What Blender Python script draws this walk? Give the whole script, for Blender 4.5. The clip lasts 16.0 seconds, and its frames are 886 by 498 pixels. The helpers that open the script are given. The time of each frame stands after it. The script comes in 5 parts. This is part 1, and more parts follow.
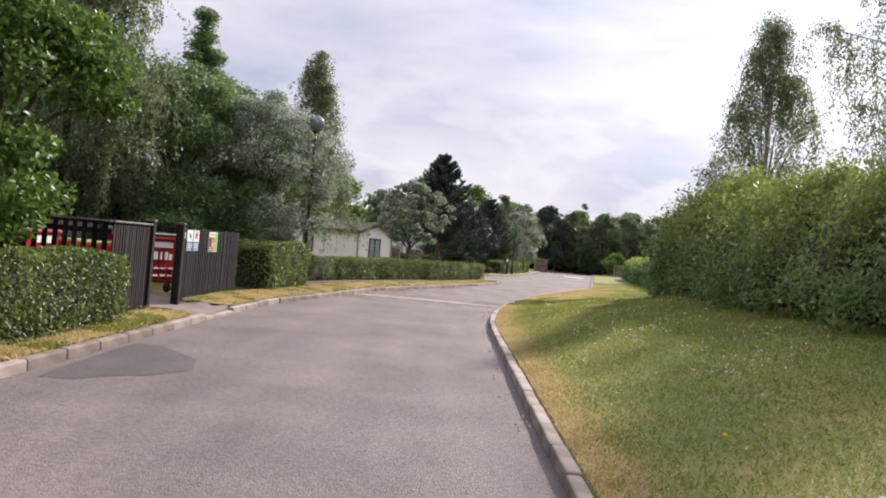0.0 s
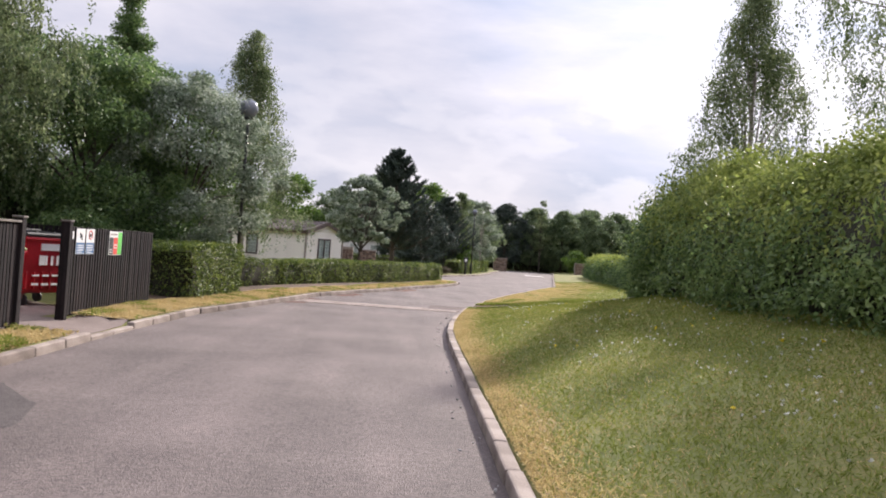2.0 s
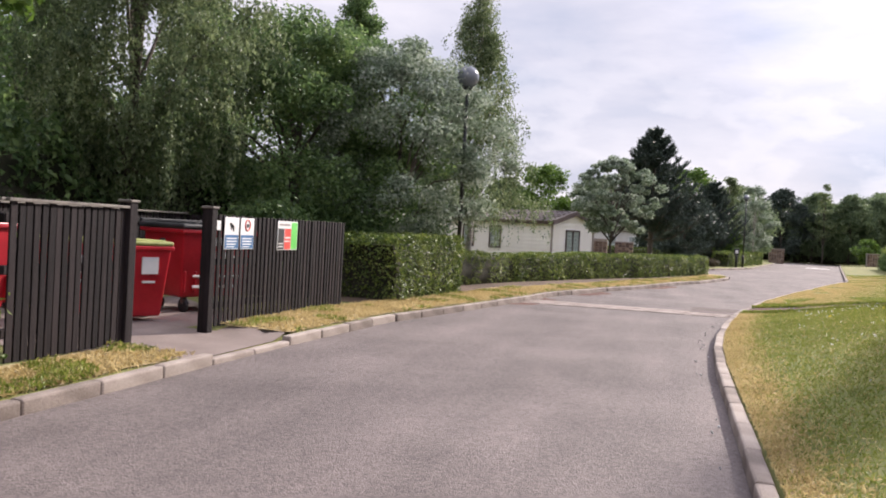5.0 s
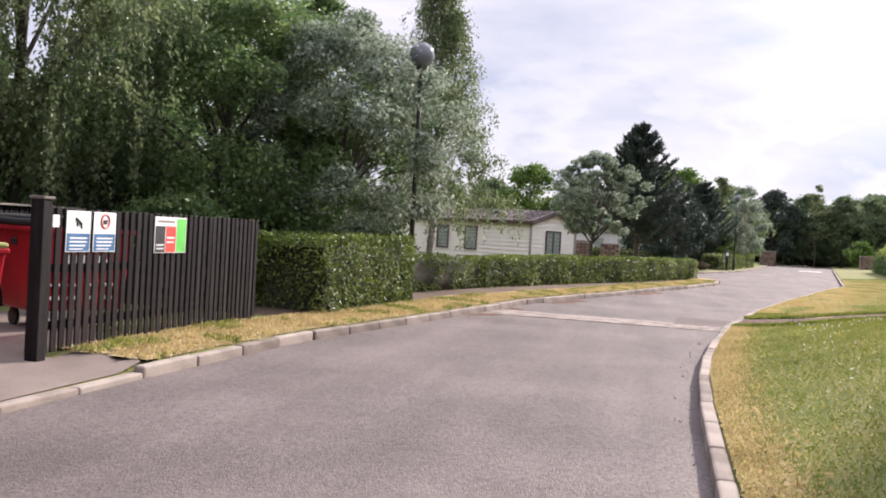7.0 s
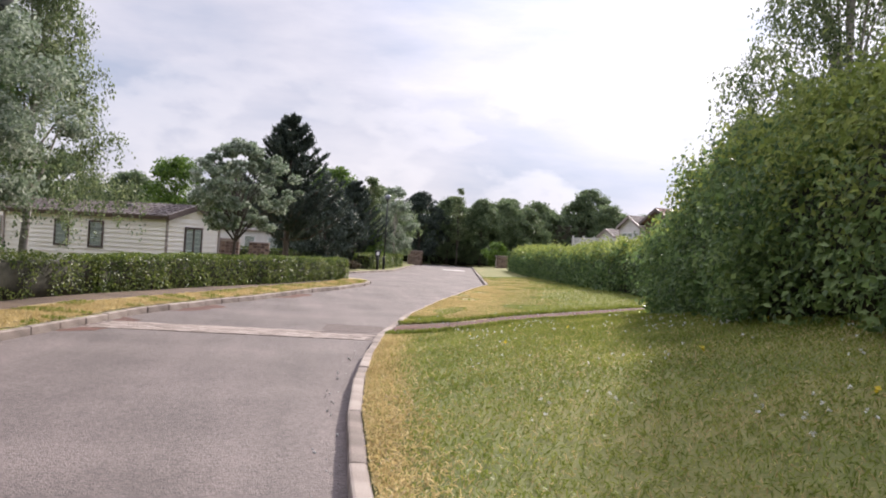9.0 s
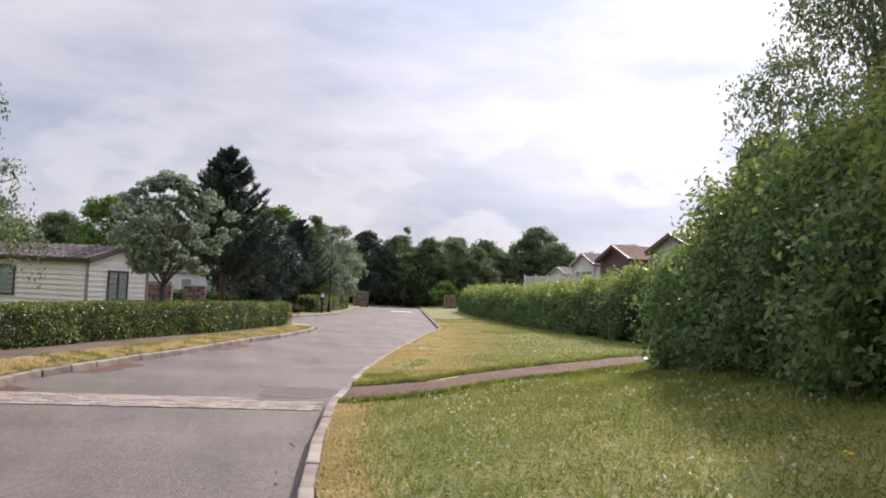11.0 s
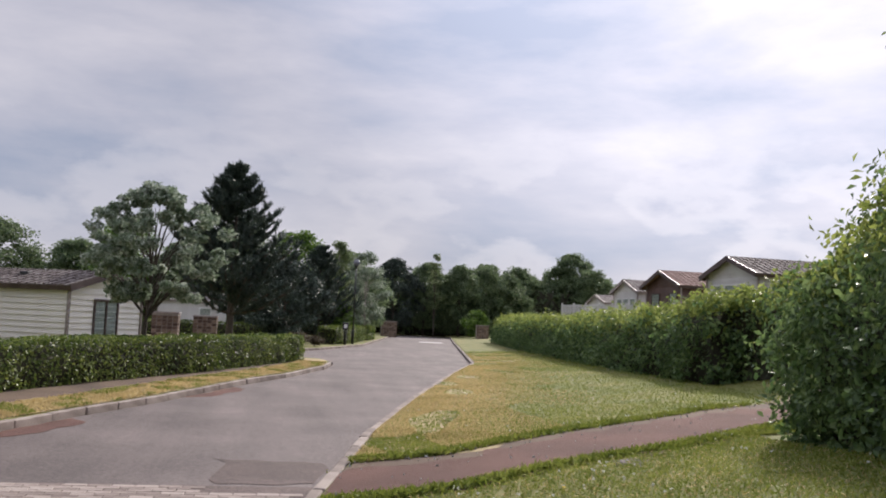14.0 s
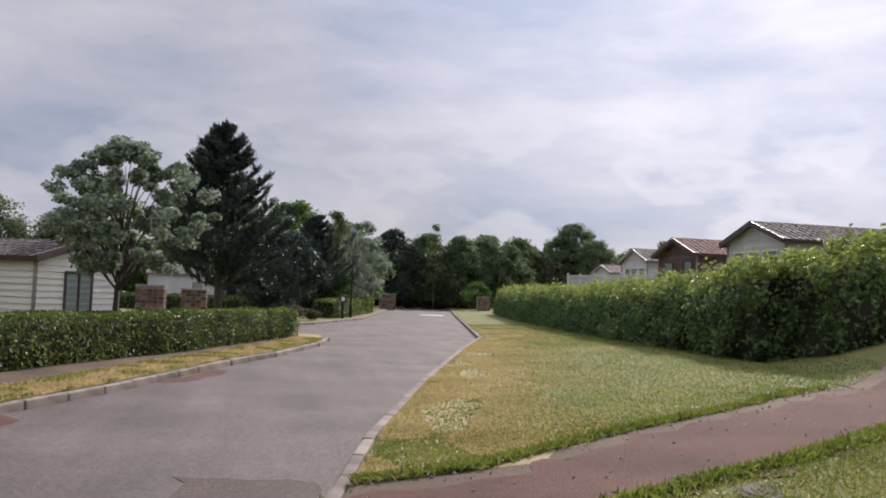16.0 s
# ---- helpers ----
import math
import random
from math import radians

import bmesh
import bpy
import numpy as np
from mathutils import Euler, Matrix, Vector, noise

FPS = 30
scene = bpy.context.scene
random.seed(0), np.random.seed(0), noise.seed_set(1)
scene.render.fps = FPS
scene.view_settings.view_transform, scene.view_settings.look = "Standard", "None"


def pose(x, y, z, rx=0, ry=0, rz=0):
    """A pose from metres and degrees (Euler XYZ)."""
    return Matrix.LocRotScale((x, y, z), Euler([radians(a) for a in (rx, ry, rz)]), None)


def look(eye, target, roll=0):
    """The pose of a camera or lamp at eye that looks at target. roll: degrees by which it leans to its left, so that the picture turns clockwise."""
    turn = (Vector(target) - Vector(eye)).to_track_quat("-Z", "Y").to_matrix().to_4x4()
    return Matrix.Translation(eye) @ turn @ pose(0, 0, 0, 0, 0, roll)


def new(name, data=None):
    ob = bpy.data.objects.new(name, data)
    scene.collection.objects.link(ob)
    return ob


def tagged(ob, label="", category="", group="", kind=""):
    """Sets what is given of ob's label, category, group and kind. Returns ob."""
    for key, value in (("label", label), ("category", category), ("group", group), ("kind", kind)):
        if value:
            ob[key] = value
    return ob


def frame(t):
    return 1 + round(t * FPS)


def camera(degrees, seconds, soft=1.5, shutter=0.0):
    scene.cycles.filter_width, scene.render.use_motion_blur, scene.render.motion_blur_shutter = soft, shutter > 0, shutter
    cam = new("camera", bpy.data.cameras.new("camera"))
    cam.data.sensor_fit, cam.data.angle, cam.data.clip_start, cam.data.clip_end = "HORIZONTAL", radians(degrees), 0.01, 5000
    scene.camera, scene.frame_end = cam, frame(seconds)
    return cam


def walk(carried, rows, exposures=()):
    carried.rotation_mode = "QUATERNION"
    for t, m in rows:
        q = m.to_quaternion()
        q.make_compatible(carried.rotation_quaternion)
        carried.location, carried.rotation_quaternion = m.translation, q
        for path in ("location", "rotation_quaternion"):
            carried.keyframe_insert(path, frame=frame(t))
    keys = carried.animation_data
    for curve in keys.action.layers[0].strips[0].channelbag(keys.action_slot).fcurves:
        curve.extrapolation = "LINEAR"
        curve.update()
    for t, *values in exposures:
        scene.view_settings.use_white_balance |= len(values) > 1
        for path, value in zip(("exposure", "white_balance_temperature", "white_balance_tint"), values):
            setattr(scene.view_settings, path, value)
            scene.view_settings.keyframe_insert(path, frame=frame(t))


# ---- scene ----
cam = camera(52.4, 16.0, soft=1.9)
METRES, EYE, TILT, LEAN, TURN = 22.0, 1.56, 1.2, 0.0, 0.6
ROWS = [
    (0.0, 0.0, 0.0, 0.0, 0.1, -1.12, -5.19),
    (0.5, 0.0025, 0.0333, -0.0013, -0.7, -0.89, -5.49),
    (1.0, 0.005, 0.0658, -0.0019, -1.97, -0.7, -5.39),
    (1.5, 0.0055, 0.0989, -0.0029, -2.71, -0.74, -4.97),
    (2.0, 0.0087, 0.1317, -0.0042, -2.59, -0.87, -4.29),
    (2.5, 0.0102, 0.1651, -0.0049, -1.59, -1.09, -3.59),
    (3.0, 0.0139, 0.1973, -0.0053, 0.32, -1.28, -3.09),
    (3.5, 0.016, 0.2297, -0.0066, 3.52, -1.55, -2.94),
    (4.0, 0.0196, 0.261, -0.0086, 8.14, -1.88, -2.9),
    (4.5, 0.0198, 0.2914, -0.0097, 13.98, -2.32, -2.9),
    (7.0, 0.0292, 0.4428, -0.0121, 13.44, -2.18, -3.03),
    (7.5, 0.0329, 0.4762, -0.0138, 3.85, -2.05, -3.89),
    (8.0, 0.0364, 0.5076, -0.0148, -2.27, -1.87, -4.18),
    (8.5, 0.0362, 0.5407, -0.0158, -5.94, -1.55, -3.91),
    (9.0, 0.0361, 0.5725, -0.0175, -8.31, -0.89, -3.71),
    (9.5, 0.0351, 0.6054, -0.017, -9.95, 0.08, -3.66),
    (10.0, 0.0355, 0.6355, -0.017, -11.32, 0.93, -3.57),
    (12.5, 0.0587, 0.7855, -0.0145, -12.03, 2.62, -2.83),
    (13.0, 0.0644, 0.8141, -0.0145, -10.95, 3.01, -2.79),
    (13.5, 0.0712, 0.8442, -0.0156, -10.17, 3.39, -2.82),
    (14.0, 0.0772, 0.8761, -0.0167, -9.9, 3.56, -2.88),
    (14.5, 0.0833, 0.906, -0.0164, -10.0, 3.48, -2.92),
    (15.0, 0.0835, 0.9334, -0.0172, -10.18, 3.12, -2.79),
    (15.5, 0.0857, 0.9631, -0.0193, -10.17, 2.58, -2.55),
    (16.0, 0.085, 0.9932, -0.0205, -10.08, 1.81, -2.45),
]
EXPOSURES = [(0.0, 0.54, 6500, 14), (3.5, 0.54, 6500, 15), (7.0, 0.75, 6500, 15), (9.0, 0.54, 6500, 14), (10.2, 0.42, 6500, 14), (12.5, 0.2, 6450, 13), (16.0, -0.04, 6350, 13)]
walk(cam, [(t, pose(0, 0, EYE, TILT, LEAN, TURN) @ pose(METRES * x, METRES * y, METRES * z, 90 + pitch, roll, yaw)) for t, x, y, z, yaw, pitch, roll in ROWS], EXPOSURES)

# ---- sky, sun ----
SUN_AZ, SUN_EL = 31.0, 30.5   # degrees from ahead towards the right; above the horizon
az, el = radians(SUN_AZ), radians(SUN_EL)
SUN_DIR = Vector((math.sin(az) * math.cos(el), math.cos(az) * math.cos(el), math.sin(el)))
sun = new("sun", bpy.data.lights.new("sun", "SUN"))
sun.data.energy, sun.data.angle, sun.data.color = 4.3, radians(2.2), (1.0, 0.92, 0.82)
sun.matrix_world = look((0, 0, 60), Vector((0, 0, 60)) - SUN_DIR)

world = bpy.data.worlds.new("sky")
scene.world = world
world.use_nodes = True
wt = world.node_tree
wt.nodes.clear()


def wnode(kind, **kw):
    n = wt.nodes.new(kind)
    for k, v in kw.items():
        n.inputs[k].default_value = v
    return n


sky = wt.nodes.new("ShaderNodeTexSky")
sky.sky_type, sky.sun_disc = "NISHITA", False
sky.sun_elevation, sky.sun_rotation = el, az
coord = wt.nodes.new("ShaderNodeTexCoord")
squash = wt.nodes.new("ShaderNodeMapping")
squash.inputs["Scale"].default_value = (1.0, 1.0, 3.4)
squash.inputs["Rotation"].default_value = (0.0, 0.10, 0.3)
wt.links.new(coord.outputs["Generated"], squash.inputs["Vector"])
clouds = wnode("ShaderNodeTexNoise", Scale=2.6, Detail=8.0, Roughness=0.55, Distortion=0.12)
wt.links.new(squash.outputs[0], clouds.inputs["Vector"])
cover = wt.nodes.new("ShaderNodeValToRGB")
cover.color_ramp.elements[0].position, cover.color_ramp.elements[0].color = 0.36, (0.36, 0.40, 0.51, 1)
cover.color_ramp.elements[1].position, cover.color_ramp.elements[1].color = 0.66, (0.66, 0.64, 0.69, 1)
mid = cover.color_ramp.elements.new(0.5)
mid.color = (0.50, 0.505, 0.585, 1)
wt.links.new(clouds.outputs["Fac"], cover.inputs["Fac"])
# brighter towards the veiled sun
dot = wt.nodes.new("ShaderNodeVectorMath")
dot.operation = "DOT_PRODUCT"
dot.inputs[1].default_value = SUN_DIR
norm = wt.nodes.new("ShaderNodeVectorMath")
norm.operation = "NORMALIZE"
wt.links.new(coord.outputs["Generated"], norm.inputs[0])
wt.links.new(norm.outputs[0], dot.inputs[0])
glow = wt.nodes.new("ShaderNodeMapRange")
glow.inputs["From Min"].default_value, glow.inputs["From Max"].default_value = 0.80, 1.0
glow.inputs["To Min"].default_value, glow.inputs["To Max"].default_value = 1.0, 1.75
glow.interpolation_type = "SMOOTHSTEP"
wt.links.new(dot.outputs["Value"], glow.inputs["Value"])
# heaped clouds low over the horizon
split = wt.nodes.new("ShaderNodeSeparateXYZ")
wt.links.new(norm.outputs[0], split.inputs[0])
low_band = wt.nodes.new("ShaderNodeMapRange")
low_band.interpolation_type = "SMOOTHSTEP"
for key, value in (("From Min", 0.13), ("From Max", 0.26), ("To Min", 1.0), ("To Max", 0.0)):
    low_band.inputs[key].default_value = value
wt.links.new(split.outputs["Z"], low_band.inputs["Value"])
heap_map = wt.nodes.new("ShaderNodeMapping")
heap_map.inputs["Scale"].default_value = (1.0, 1.0, 2.0)
heap_map.inputs["Location"].default_value = (0.35, 0.1, 0.0)
wt.links.new(norm.outputs[0], heap_map.inputs["Vector"])
heaps = wnode("ShaderNodeTexNoise", Scale=6.5, Detail=9.0, Roughness=0.52)
wt.links.new(heap_map.outputs[0], heaps.inputs["Vector"])
heap_edge = wt.nodes.new("ShaderNodeMapRange")
for key, value in (("From Min", 0.47), ("From Max", 0.60), ("To Min", 0.0), ("To Max", 0.85)):
    heap_edge.inputs[key].default_value = value
wt.links.new(heaps.outputs["Fac"], heap_edge.inputs["Value"])
heap_mask = wt.nodes.new("ShaderNodeMath")
heap_mask.operation = "MULTIPLY"
wt.links.new(heap_edge.outputs[0], heap_mask.inputs[0])
wt.links.new(low_band.outputs[0], heap_mask.inputs[1])
heap_tone = wt.nodes.new("ShaderNodeValToRGB")
heap_tone.color_ramp.elements[0].position, heap_tone.color_ramp.elements[0].color = 0.52, (0.70, 0.68, 0.72, 1)
heap_tone.color_ramp.elements[1].position, heap_tone.color_ramp.elements[1].color = 0.68, (0.40, 0.42, 0.52, 1)
wt.links.new(heaps.outputs["Fac"], heap_tone.inputs["Fac"])
sky_mix = wt.nodes.new("ShaderNodeMix")
sky_mix.data_type = "RGBA"
wt.links.new(heap_mask.outputs[0], sky_mix.inputs["Factor"])
wt.links.new(cover.outputs["Color"], sky_mix.inputs[6])
wt.links.new(heap_tone.outputs["Color"], sky_mix.inputs[7])
bright = wt.nodes.new("ShaderNodeVectorMath")
bright.operation = "SCALE"
wt.links.new(sky_mix.outputs[2], bright.inputs[0])
wt.links.new(glow.outputs[0], bright.inputs["Scale"])
# a thin cloud deck is brightest overhead
zenith = wt.nodes.new("ShaderNodeMapRange")
zenith.interpolation_type = "SMOOTHSTEP"
for key, value in (("From Min", 0.28), ("From Max", 1.0), ("To Min", 1.0), ("To Max", 2.0)):
    zenith.inputs[key].default_value = value
wt.links.new(split.outputs["Z"], zenith.inputs["Value"])
deck = wt.nodes.new("ShaderNodeVectorMath")
deck.operation = "SCALE"
wt.links.new(bright.outputs[0], deck.inputs[0])
wt.links.new(zenith.outputs[0], deck.inputs["Scale"])
bg_sky = wnode("ShaderNodeBackground", Strength=0.06)
bg_cloud = wnode("ShaderNodeBackground", Strength=1.0)
both = wt.nodes.new("ShaderNodeMixShader")
both.inputs[0].default_value = 0.88
wout = wt.nodes.new("ShaderNodeOutputWorld")
wt.links.new(sky.outputs[0], bg_sky.inputs["Color"])
wt.links.new(deck.outputs[0], bg_cloud.inputs["Color"])
wt.links.new(bg_sky.outputs[0], both.inputs[1])
wt.links.new(bg_cloud.outputs[0], both.inputs[2])
wt.links.new(both.outputs[0], wout.inputs["Surface"])


# ---- materials ----
def node(m, kind):
    return m.node_tree.nodes.new(kind)


def surface(name, stops, rough=0.8, scale=3.0, fine=60.0, fine_mix=0.35, bump=0.15, metal=0.0, random=0.0, island=False, spec=0.5, stretch=(1, 1, 1)):
    """A painted, mineral or wooden surface: two scales of noise between the colour stops, with fine relief."""
    m = bpy.data.materials.new(name)
    m.use_nodes = True
    ln, b = m.node_tree.links, m.node_tree.nodes["Principled BSDF"]
    tc = node(m, "ShaderNodeTexCoord")
    mp = node(m, "ShaderNodeMapping")
    mp.inputs["Scale"].default_value = stretch
    ln.new(tc.outputs["Object"], mp.inputs["Vector"])
    big, small = node(m, "ShaderNodeTexNoise"), node(m, "ShaderNodeTexNoise")
    for n, s, d in ((big, scale, 5.0), (small, fine, 4.0)):
        n.inputs["Scale"].default_value, n.inputs["Detail"].default_value = s, d
        ln.new(mp.outputs[0], n.inputs["Vector"])
    mix = node(m, "ShaderNodeMix")
    mix.inputs["Factor"].default_value = fine_mix
    ln.new(big.outputs["Fac"], mix.inputs["A"])
    ln.new(small.outputs["Fac"], mix.inputs["B"])
    value = mix.outputs["Result"]
    if random or island:
        src = node(m, "ShaderNodeNewGeometry").outputs["Random Per Island"] if island else node(m, "ShaderNodeObjectInfo").outputs["Random"]
        add = node(m, "ShaderNodeMath")
        add.operation = "MULTIPLY_ADD"
        add.inputs[1].default_value, add.inputs[2].default_value = random, -random / 2
        ln.new(src, add.inputs[0])
        tot = node(m, "ShaderNodeMath")
        ln.new(value, tot.inputs[0])
        ln.new(add.outputs[0], tot.inputs[1])
        value = tot.outputs[0]
    ramp = node(m, "ShaderNodeValToRGB")
    el_ = ramp.color_ramp.elements
    while len(el_) < len(stops):
        el_.new(0.5)
    for k, c in enumerate(stops):
        el_[k].position = 0.33 + 0.34 * k / (len(stops) - 1)
        el_[k].color = (*c, 1)
    ln.new(value, ramp.inputs["Fac"])
    ln.new(ramp.outputs["Color"], b.inputs["Base Color"])
    b.inputs["Roughness"].default_value, b.inputs["Metallic"].default_value = rough, metal
    b.inputs["Specular IOR Level"].default_value = spec
    if bump:
        bp = node(m, "ShaderNodeBump")
        bp.inputs["Strength"].default_value, bp.inputs["Distance"].default_value = bump, 0.02
        ln.new(small.outputs["Fac"], bp.inputs["Height"])
        ln.new(bp.outputs[0], b.inputs["Normal"])
    return m


def leaf(name, dark, mid_, light, rough=0.45, through_=0.35, under=None):
    """Leaves: colour varies leaf by leaf and over the crown, some light shines through."""
    m = bpy.data.materials.new(name)
    m.use_nodes = True
    ln, b = m.node_tree.links, m.node_tree.nodes["Principled BSDF"]
    geo, tc, big = node(m, "ShaderNodeNewGeometry"), node(m, "ShaderNodeTexCoord"), node(m, "ShaderNodeTexNoise")
    big.inputs["Scale"].default_value = 1.1
    ln.new(tc.outputs["Object"], big.inputs["Vector"])
    mix = node(m, "ShaderNodeMix")
    mix.inputs["Factor"].default_value = 0.55
    ln.new(geo.outputs["Random Per Island"], mix.inputs["A"])
    ln.new(big.outputs["Fac"], mix.inputs["B"])
    ramp = node(m, "ShaderNodeValToRGB")
    e_ = ramp.color_ramp.elements
    e_.new(0.5)
    for k, (p, c) in enumerate(((0.25, dark), (0.5, mid_), (0.78, light))):
        e_[k].position, e_[k].color = p, (*c, 1)
    ln.new(mix.outputs["Result"], ramp.inputs["Fac"])
    ln.new(ramp.outputs["Color"], b.inputs["Base Color"])
    b.inputs["Roughness"].default_value, b.inputs["Specular IOR Level"].default_value = rough, 0.4
    tl, sh = node(m, "ShaderNodeBsdfTranslucent"), node(m, "ShaderNodeMixShader")
    ln.new(ramp.outputs["Color"], tl.inputs["Color"])
    sh.inputs[0].default_value = through_
    ln.new(b.outputs[0], sh.inputs[1])
    ln.new(tl.outputs[0], sh.inputs[2])
    ln.new(sh.outputs[0], m.node_tree.nodes["Material Output"].inputs["Surface"])
    return m


def asphalt(name, stops, stretch):
    """Worn road surface: chippings, blotches and long faint wheel tracks."""
    m = surface(name, stops, 0.82, 0.5, 60, 0.42, 0.7)
    ln, b = m.node_tree.links, m.node_tree.nodes["Principled BSDF"]
    ramp_out = b.inputs["Base Color"].links[0].from_socket
    tc, mp, tracks, chips = node(m, "ShaderNodeTexCoord"), node(m, "ShaderNodeMapping"), node(m, "ShaderNodeTexNoise"), node(m, "ShaderNodeTexVoronoi")
    mp.inputs["Scale"].default_value = stretch
    ln.new(tc.outputs["Object"], mp.inputs["Vector"])
    ln.new(mp.outputs[0], tracks.inputs["Vector"])
    tracks.inputs["Scale"].default_value, tracks.inputs["Detail"].default_value = 1.0, 6.0
    ln.new(tc.outputs["Object"], chips.inputs["Vector"])
    chips.inputs["Scale"].default_value = 42.0
    a, c = node(m, "ShaderNodeMapRange"), node(m, "ShaderNodeMapRange")
    a.inputs["From Min"].default_value, a.inputs["From Max"].default_value, a.inputs["To Min"].default_value, a.inputs["To Max"].default_value = 0.3, 0.7, 0.80, 1.18
    c.inputs["From Min"].default_value, c.inputs["From Max"].default_value, c.inputs["To Min"].default_value, c.inputs["To Max"].default_value = 0.0, 1.0, 0.74, 1.26
    ln.new(tracks.outputs["Fac"], a.inputs["Value"])
    sep = node(m, "ShaderNodeSeparateColor")
    ln.new(chips.outputs["Color"], sep.inputs[0])
    ln.new(sep.outputs[0], c.inputs["Value"])
    x, y = node(m, "ShaderNodeVectorMath"), node(m, "ShaderNodeVectorMath")
    x.operation = y.operation = "SCALE"
    ln.new(ramp_out, x.inputs[0])
    ln.new(a.outputs[0], x.inputs["Scale"])
    ln.new(x.outputs[0], y.inputs[0])
    ln.new(c.outputs[0], y.inputs["Scale"])
    ln.new(y.outputs[0], b.inputs["Base Color"])
    return m


ASPHALT = asphalt("worn_asphalt", [(0.090, 0.071, 0.066), (0.135, 0.108, 0.101), (0.185, 0.150, 0.139)], (1.6, 0.16, 1.0))
PATCH = asphalt("dark_asphalt", [(0.060, 0.040, 0.035), (0.095, 0.066, 0.058), (0.14, 0.10, 0.09)], (1.2, 1.2, 1.0))
STAIN = asphalt("damp_asphalt", [(0.050, 0.042, 0.040), (0.080, 0.066, 0.063), (0.115, 0.096, 0.091)], (1.6, 0.5, 1.0))
SOIL = surface("ground_mix", [(0.06, 0.038, 0.026), (0.115, 0.075, 0.048), (0.18, 0.125, 0.075)], 0.95, 0.8, 25, 0.4, 0.5)
REDPATH = surface("red_gravel", [(0.070, 0.031, 0.023), (0.122, 0.055, 0.041), (0.175, 0.085, 0.064)], 0.95, 0.9, 90, 0.5, 0.7)
KERB = surface("kerb_concrete", [(0.15, 0.118, 0.10), (0.26, 0.212, 0.183), (0.37, 0.312, 0.272)], 0.9, 2.5, 90, 0.4, 0.35, random=0.25)
BLOCK = surface("pale_block", [(0.19, 0.145, 0.125), (0.29, 0.235, 0.205), (0.40, 0.335, 0.295)], 0.85, 5, 80, 0.3, 0.3, random=0.35)
PAVER = surface("pad_concrete", [(0.14, 0.105, 0.09), (0.20, 0.155, 0.135), (0.26, 0.21, 0.185)], 0.9, 1.4, 70, 0.4, 0.35)
WHITE_LINE = surface("road_paint", [(0.45, 0.43, 0.42), (0.62, 0.60, 0.58), (0.75, 0.73, 0.71)], 0.8, 4, 80, 0.5, 0.2)
FENCE = surface("dark_stained_wood", [(0.006, 0.004, 0.005), (0.014, 0.010, 0.011), (0.03, 0.022, 0.023)], 0.7, 3, 30, 0.4, 0.3, random=0.35, stretch=(6, 6, 0.5), spec=0.2)
CAPWOOD = surface("weathered_cap", [(0.10, 0.085, 0.075), (0.17, 0.15, 0.13), (0.26, 0.23, 0.20)], 0.8, 5, 50, 0.4, 0.2)
RED = surface("red_plastic", [(0.40, 0.012, 0.022), (0.52, 0.018, 0.03), (0.62, 0.03, 0.045)], 0.38, 2, 40, 0.2, 0.04)
DARKRED = surface("red_painted_steel", [(0.27, 0.008, 0.016), (0.36, 0.012, 0.022), (0.45, 0.02, 0.03)], 0.4, 2, 30, 0.3, 0.05)
BLACK = surface("black_plastic", [(0.012, 0.012, 0.013), (0.022, 0.022, 0.024), (0.04, 0.04, 0.042)], 0.5, 3, 60, 0.3, 0.1)
LIMELID = surface("lime_lid", [(0.22, 0.24, 0.06), (0.32, 0.34, 0.10), (0.42, 0.43, 0.16)], 0.5, 3, 50, 0.3, 0.05)
WHITE = surface("white_sheet", [(0.68, 0.68, 0.67), (0.76, 0.76, 0.75), (0.82, 0.82, 0.81)], 0.45, 3, 50, 0.2, 0.02)
BLUE = surface("blue_print", [(0.025, 0.10, 0.24), (0.035, 0.13, 0.29), (0.05, 0.16, 0.33)], 0.45, 3, 50, 0.2, 0.0)
SIGNRED = surface("red_print", [(0.60, 0.05, 0.04), (0.68, 0.07, 0.05), (0.74, 0.09, 0.07)], 0.45, 3, 50, 0.2, 0.0)
SIGNGREEN = surface("green_print", [(0.10, 0.50, 0.08), (0.13, 0.58, 0.10), (0.16, 0.64, 0.13)], 0.45, 3, 50, 0.2, 0.0)
CREAM = surface("cream_cladding", [(0.76, 0.71, 0.65), (0.84, 0.79, 0.73), (0.88, 0.84, 0.79)], 0.55, 1.2, 25, 0.3, 0.05)
PALEGREY = surface("pale_grey_cladding", [(0.54, 0.52, 0.50), (0.62, 0.60, 0.58), (0.68, 0.66, 0.64)], 0.55, 1.2, 25, 0.3, 0.05)
BROWNCLAD = surface("brown_cladding", [(0.08, 0.045, 0.035), (0.12, 0.068, 0.055), (0.16, 0.09, 0.075)], 0.6, 1.2, 25, 0.3, 0.08)
ROOFGREY = surface("mossy_roof_sheet", [(0.07, 0.05, 0.045), (0.17, 0.14, 0.13), (0.40, 0.37, 0.35)], 0.85, 2.2, 14, 0.6, 0.2, random=0.2)
ROOFRED = surface("brown_roof_sheet", [(0.16, 0.085, 0.07), (0.24, 0.135, 0.115), (0.30, 0.18, 0.16)], 0.85, 2.2, 14, 0.6, 0.2, random=0.2)
TRIMBROWN = surface("brown_trim", [(0.05, 0.03, 0.028), (0.08, 0.052, 0.048), (0.11, 0.075, 0.07)], 0.5, 3, 40, 0.3, 0.05)
TRIMTAUPE = surface("taupe_trim", [(0.22, 0.18, 0.165), (0.29, 0.245, 0.225), (0.34, 0.29, 0.27)], 0.5, 3, 40, 0.3, 0.05)
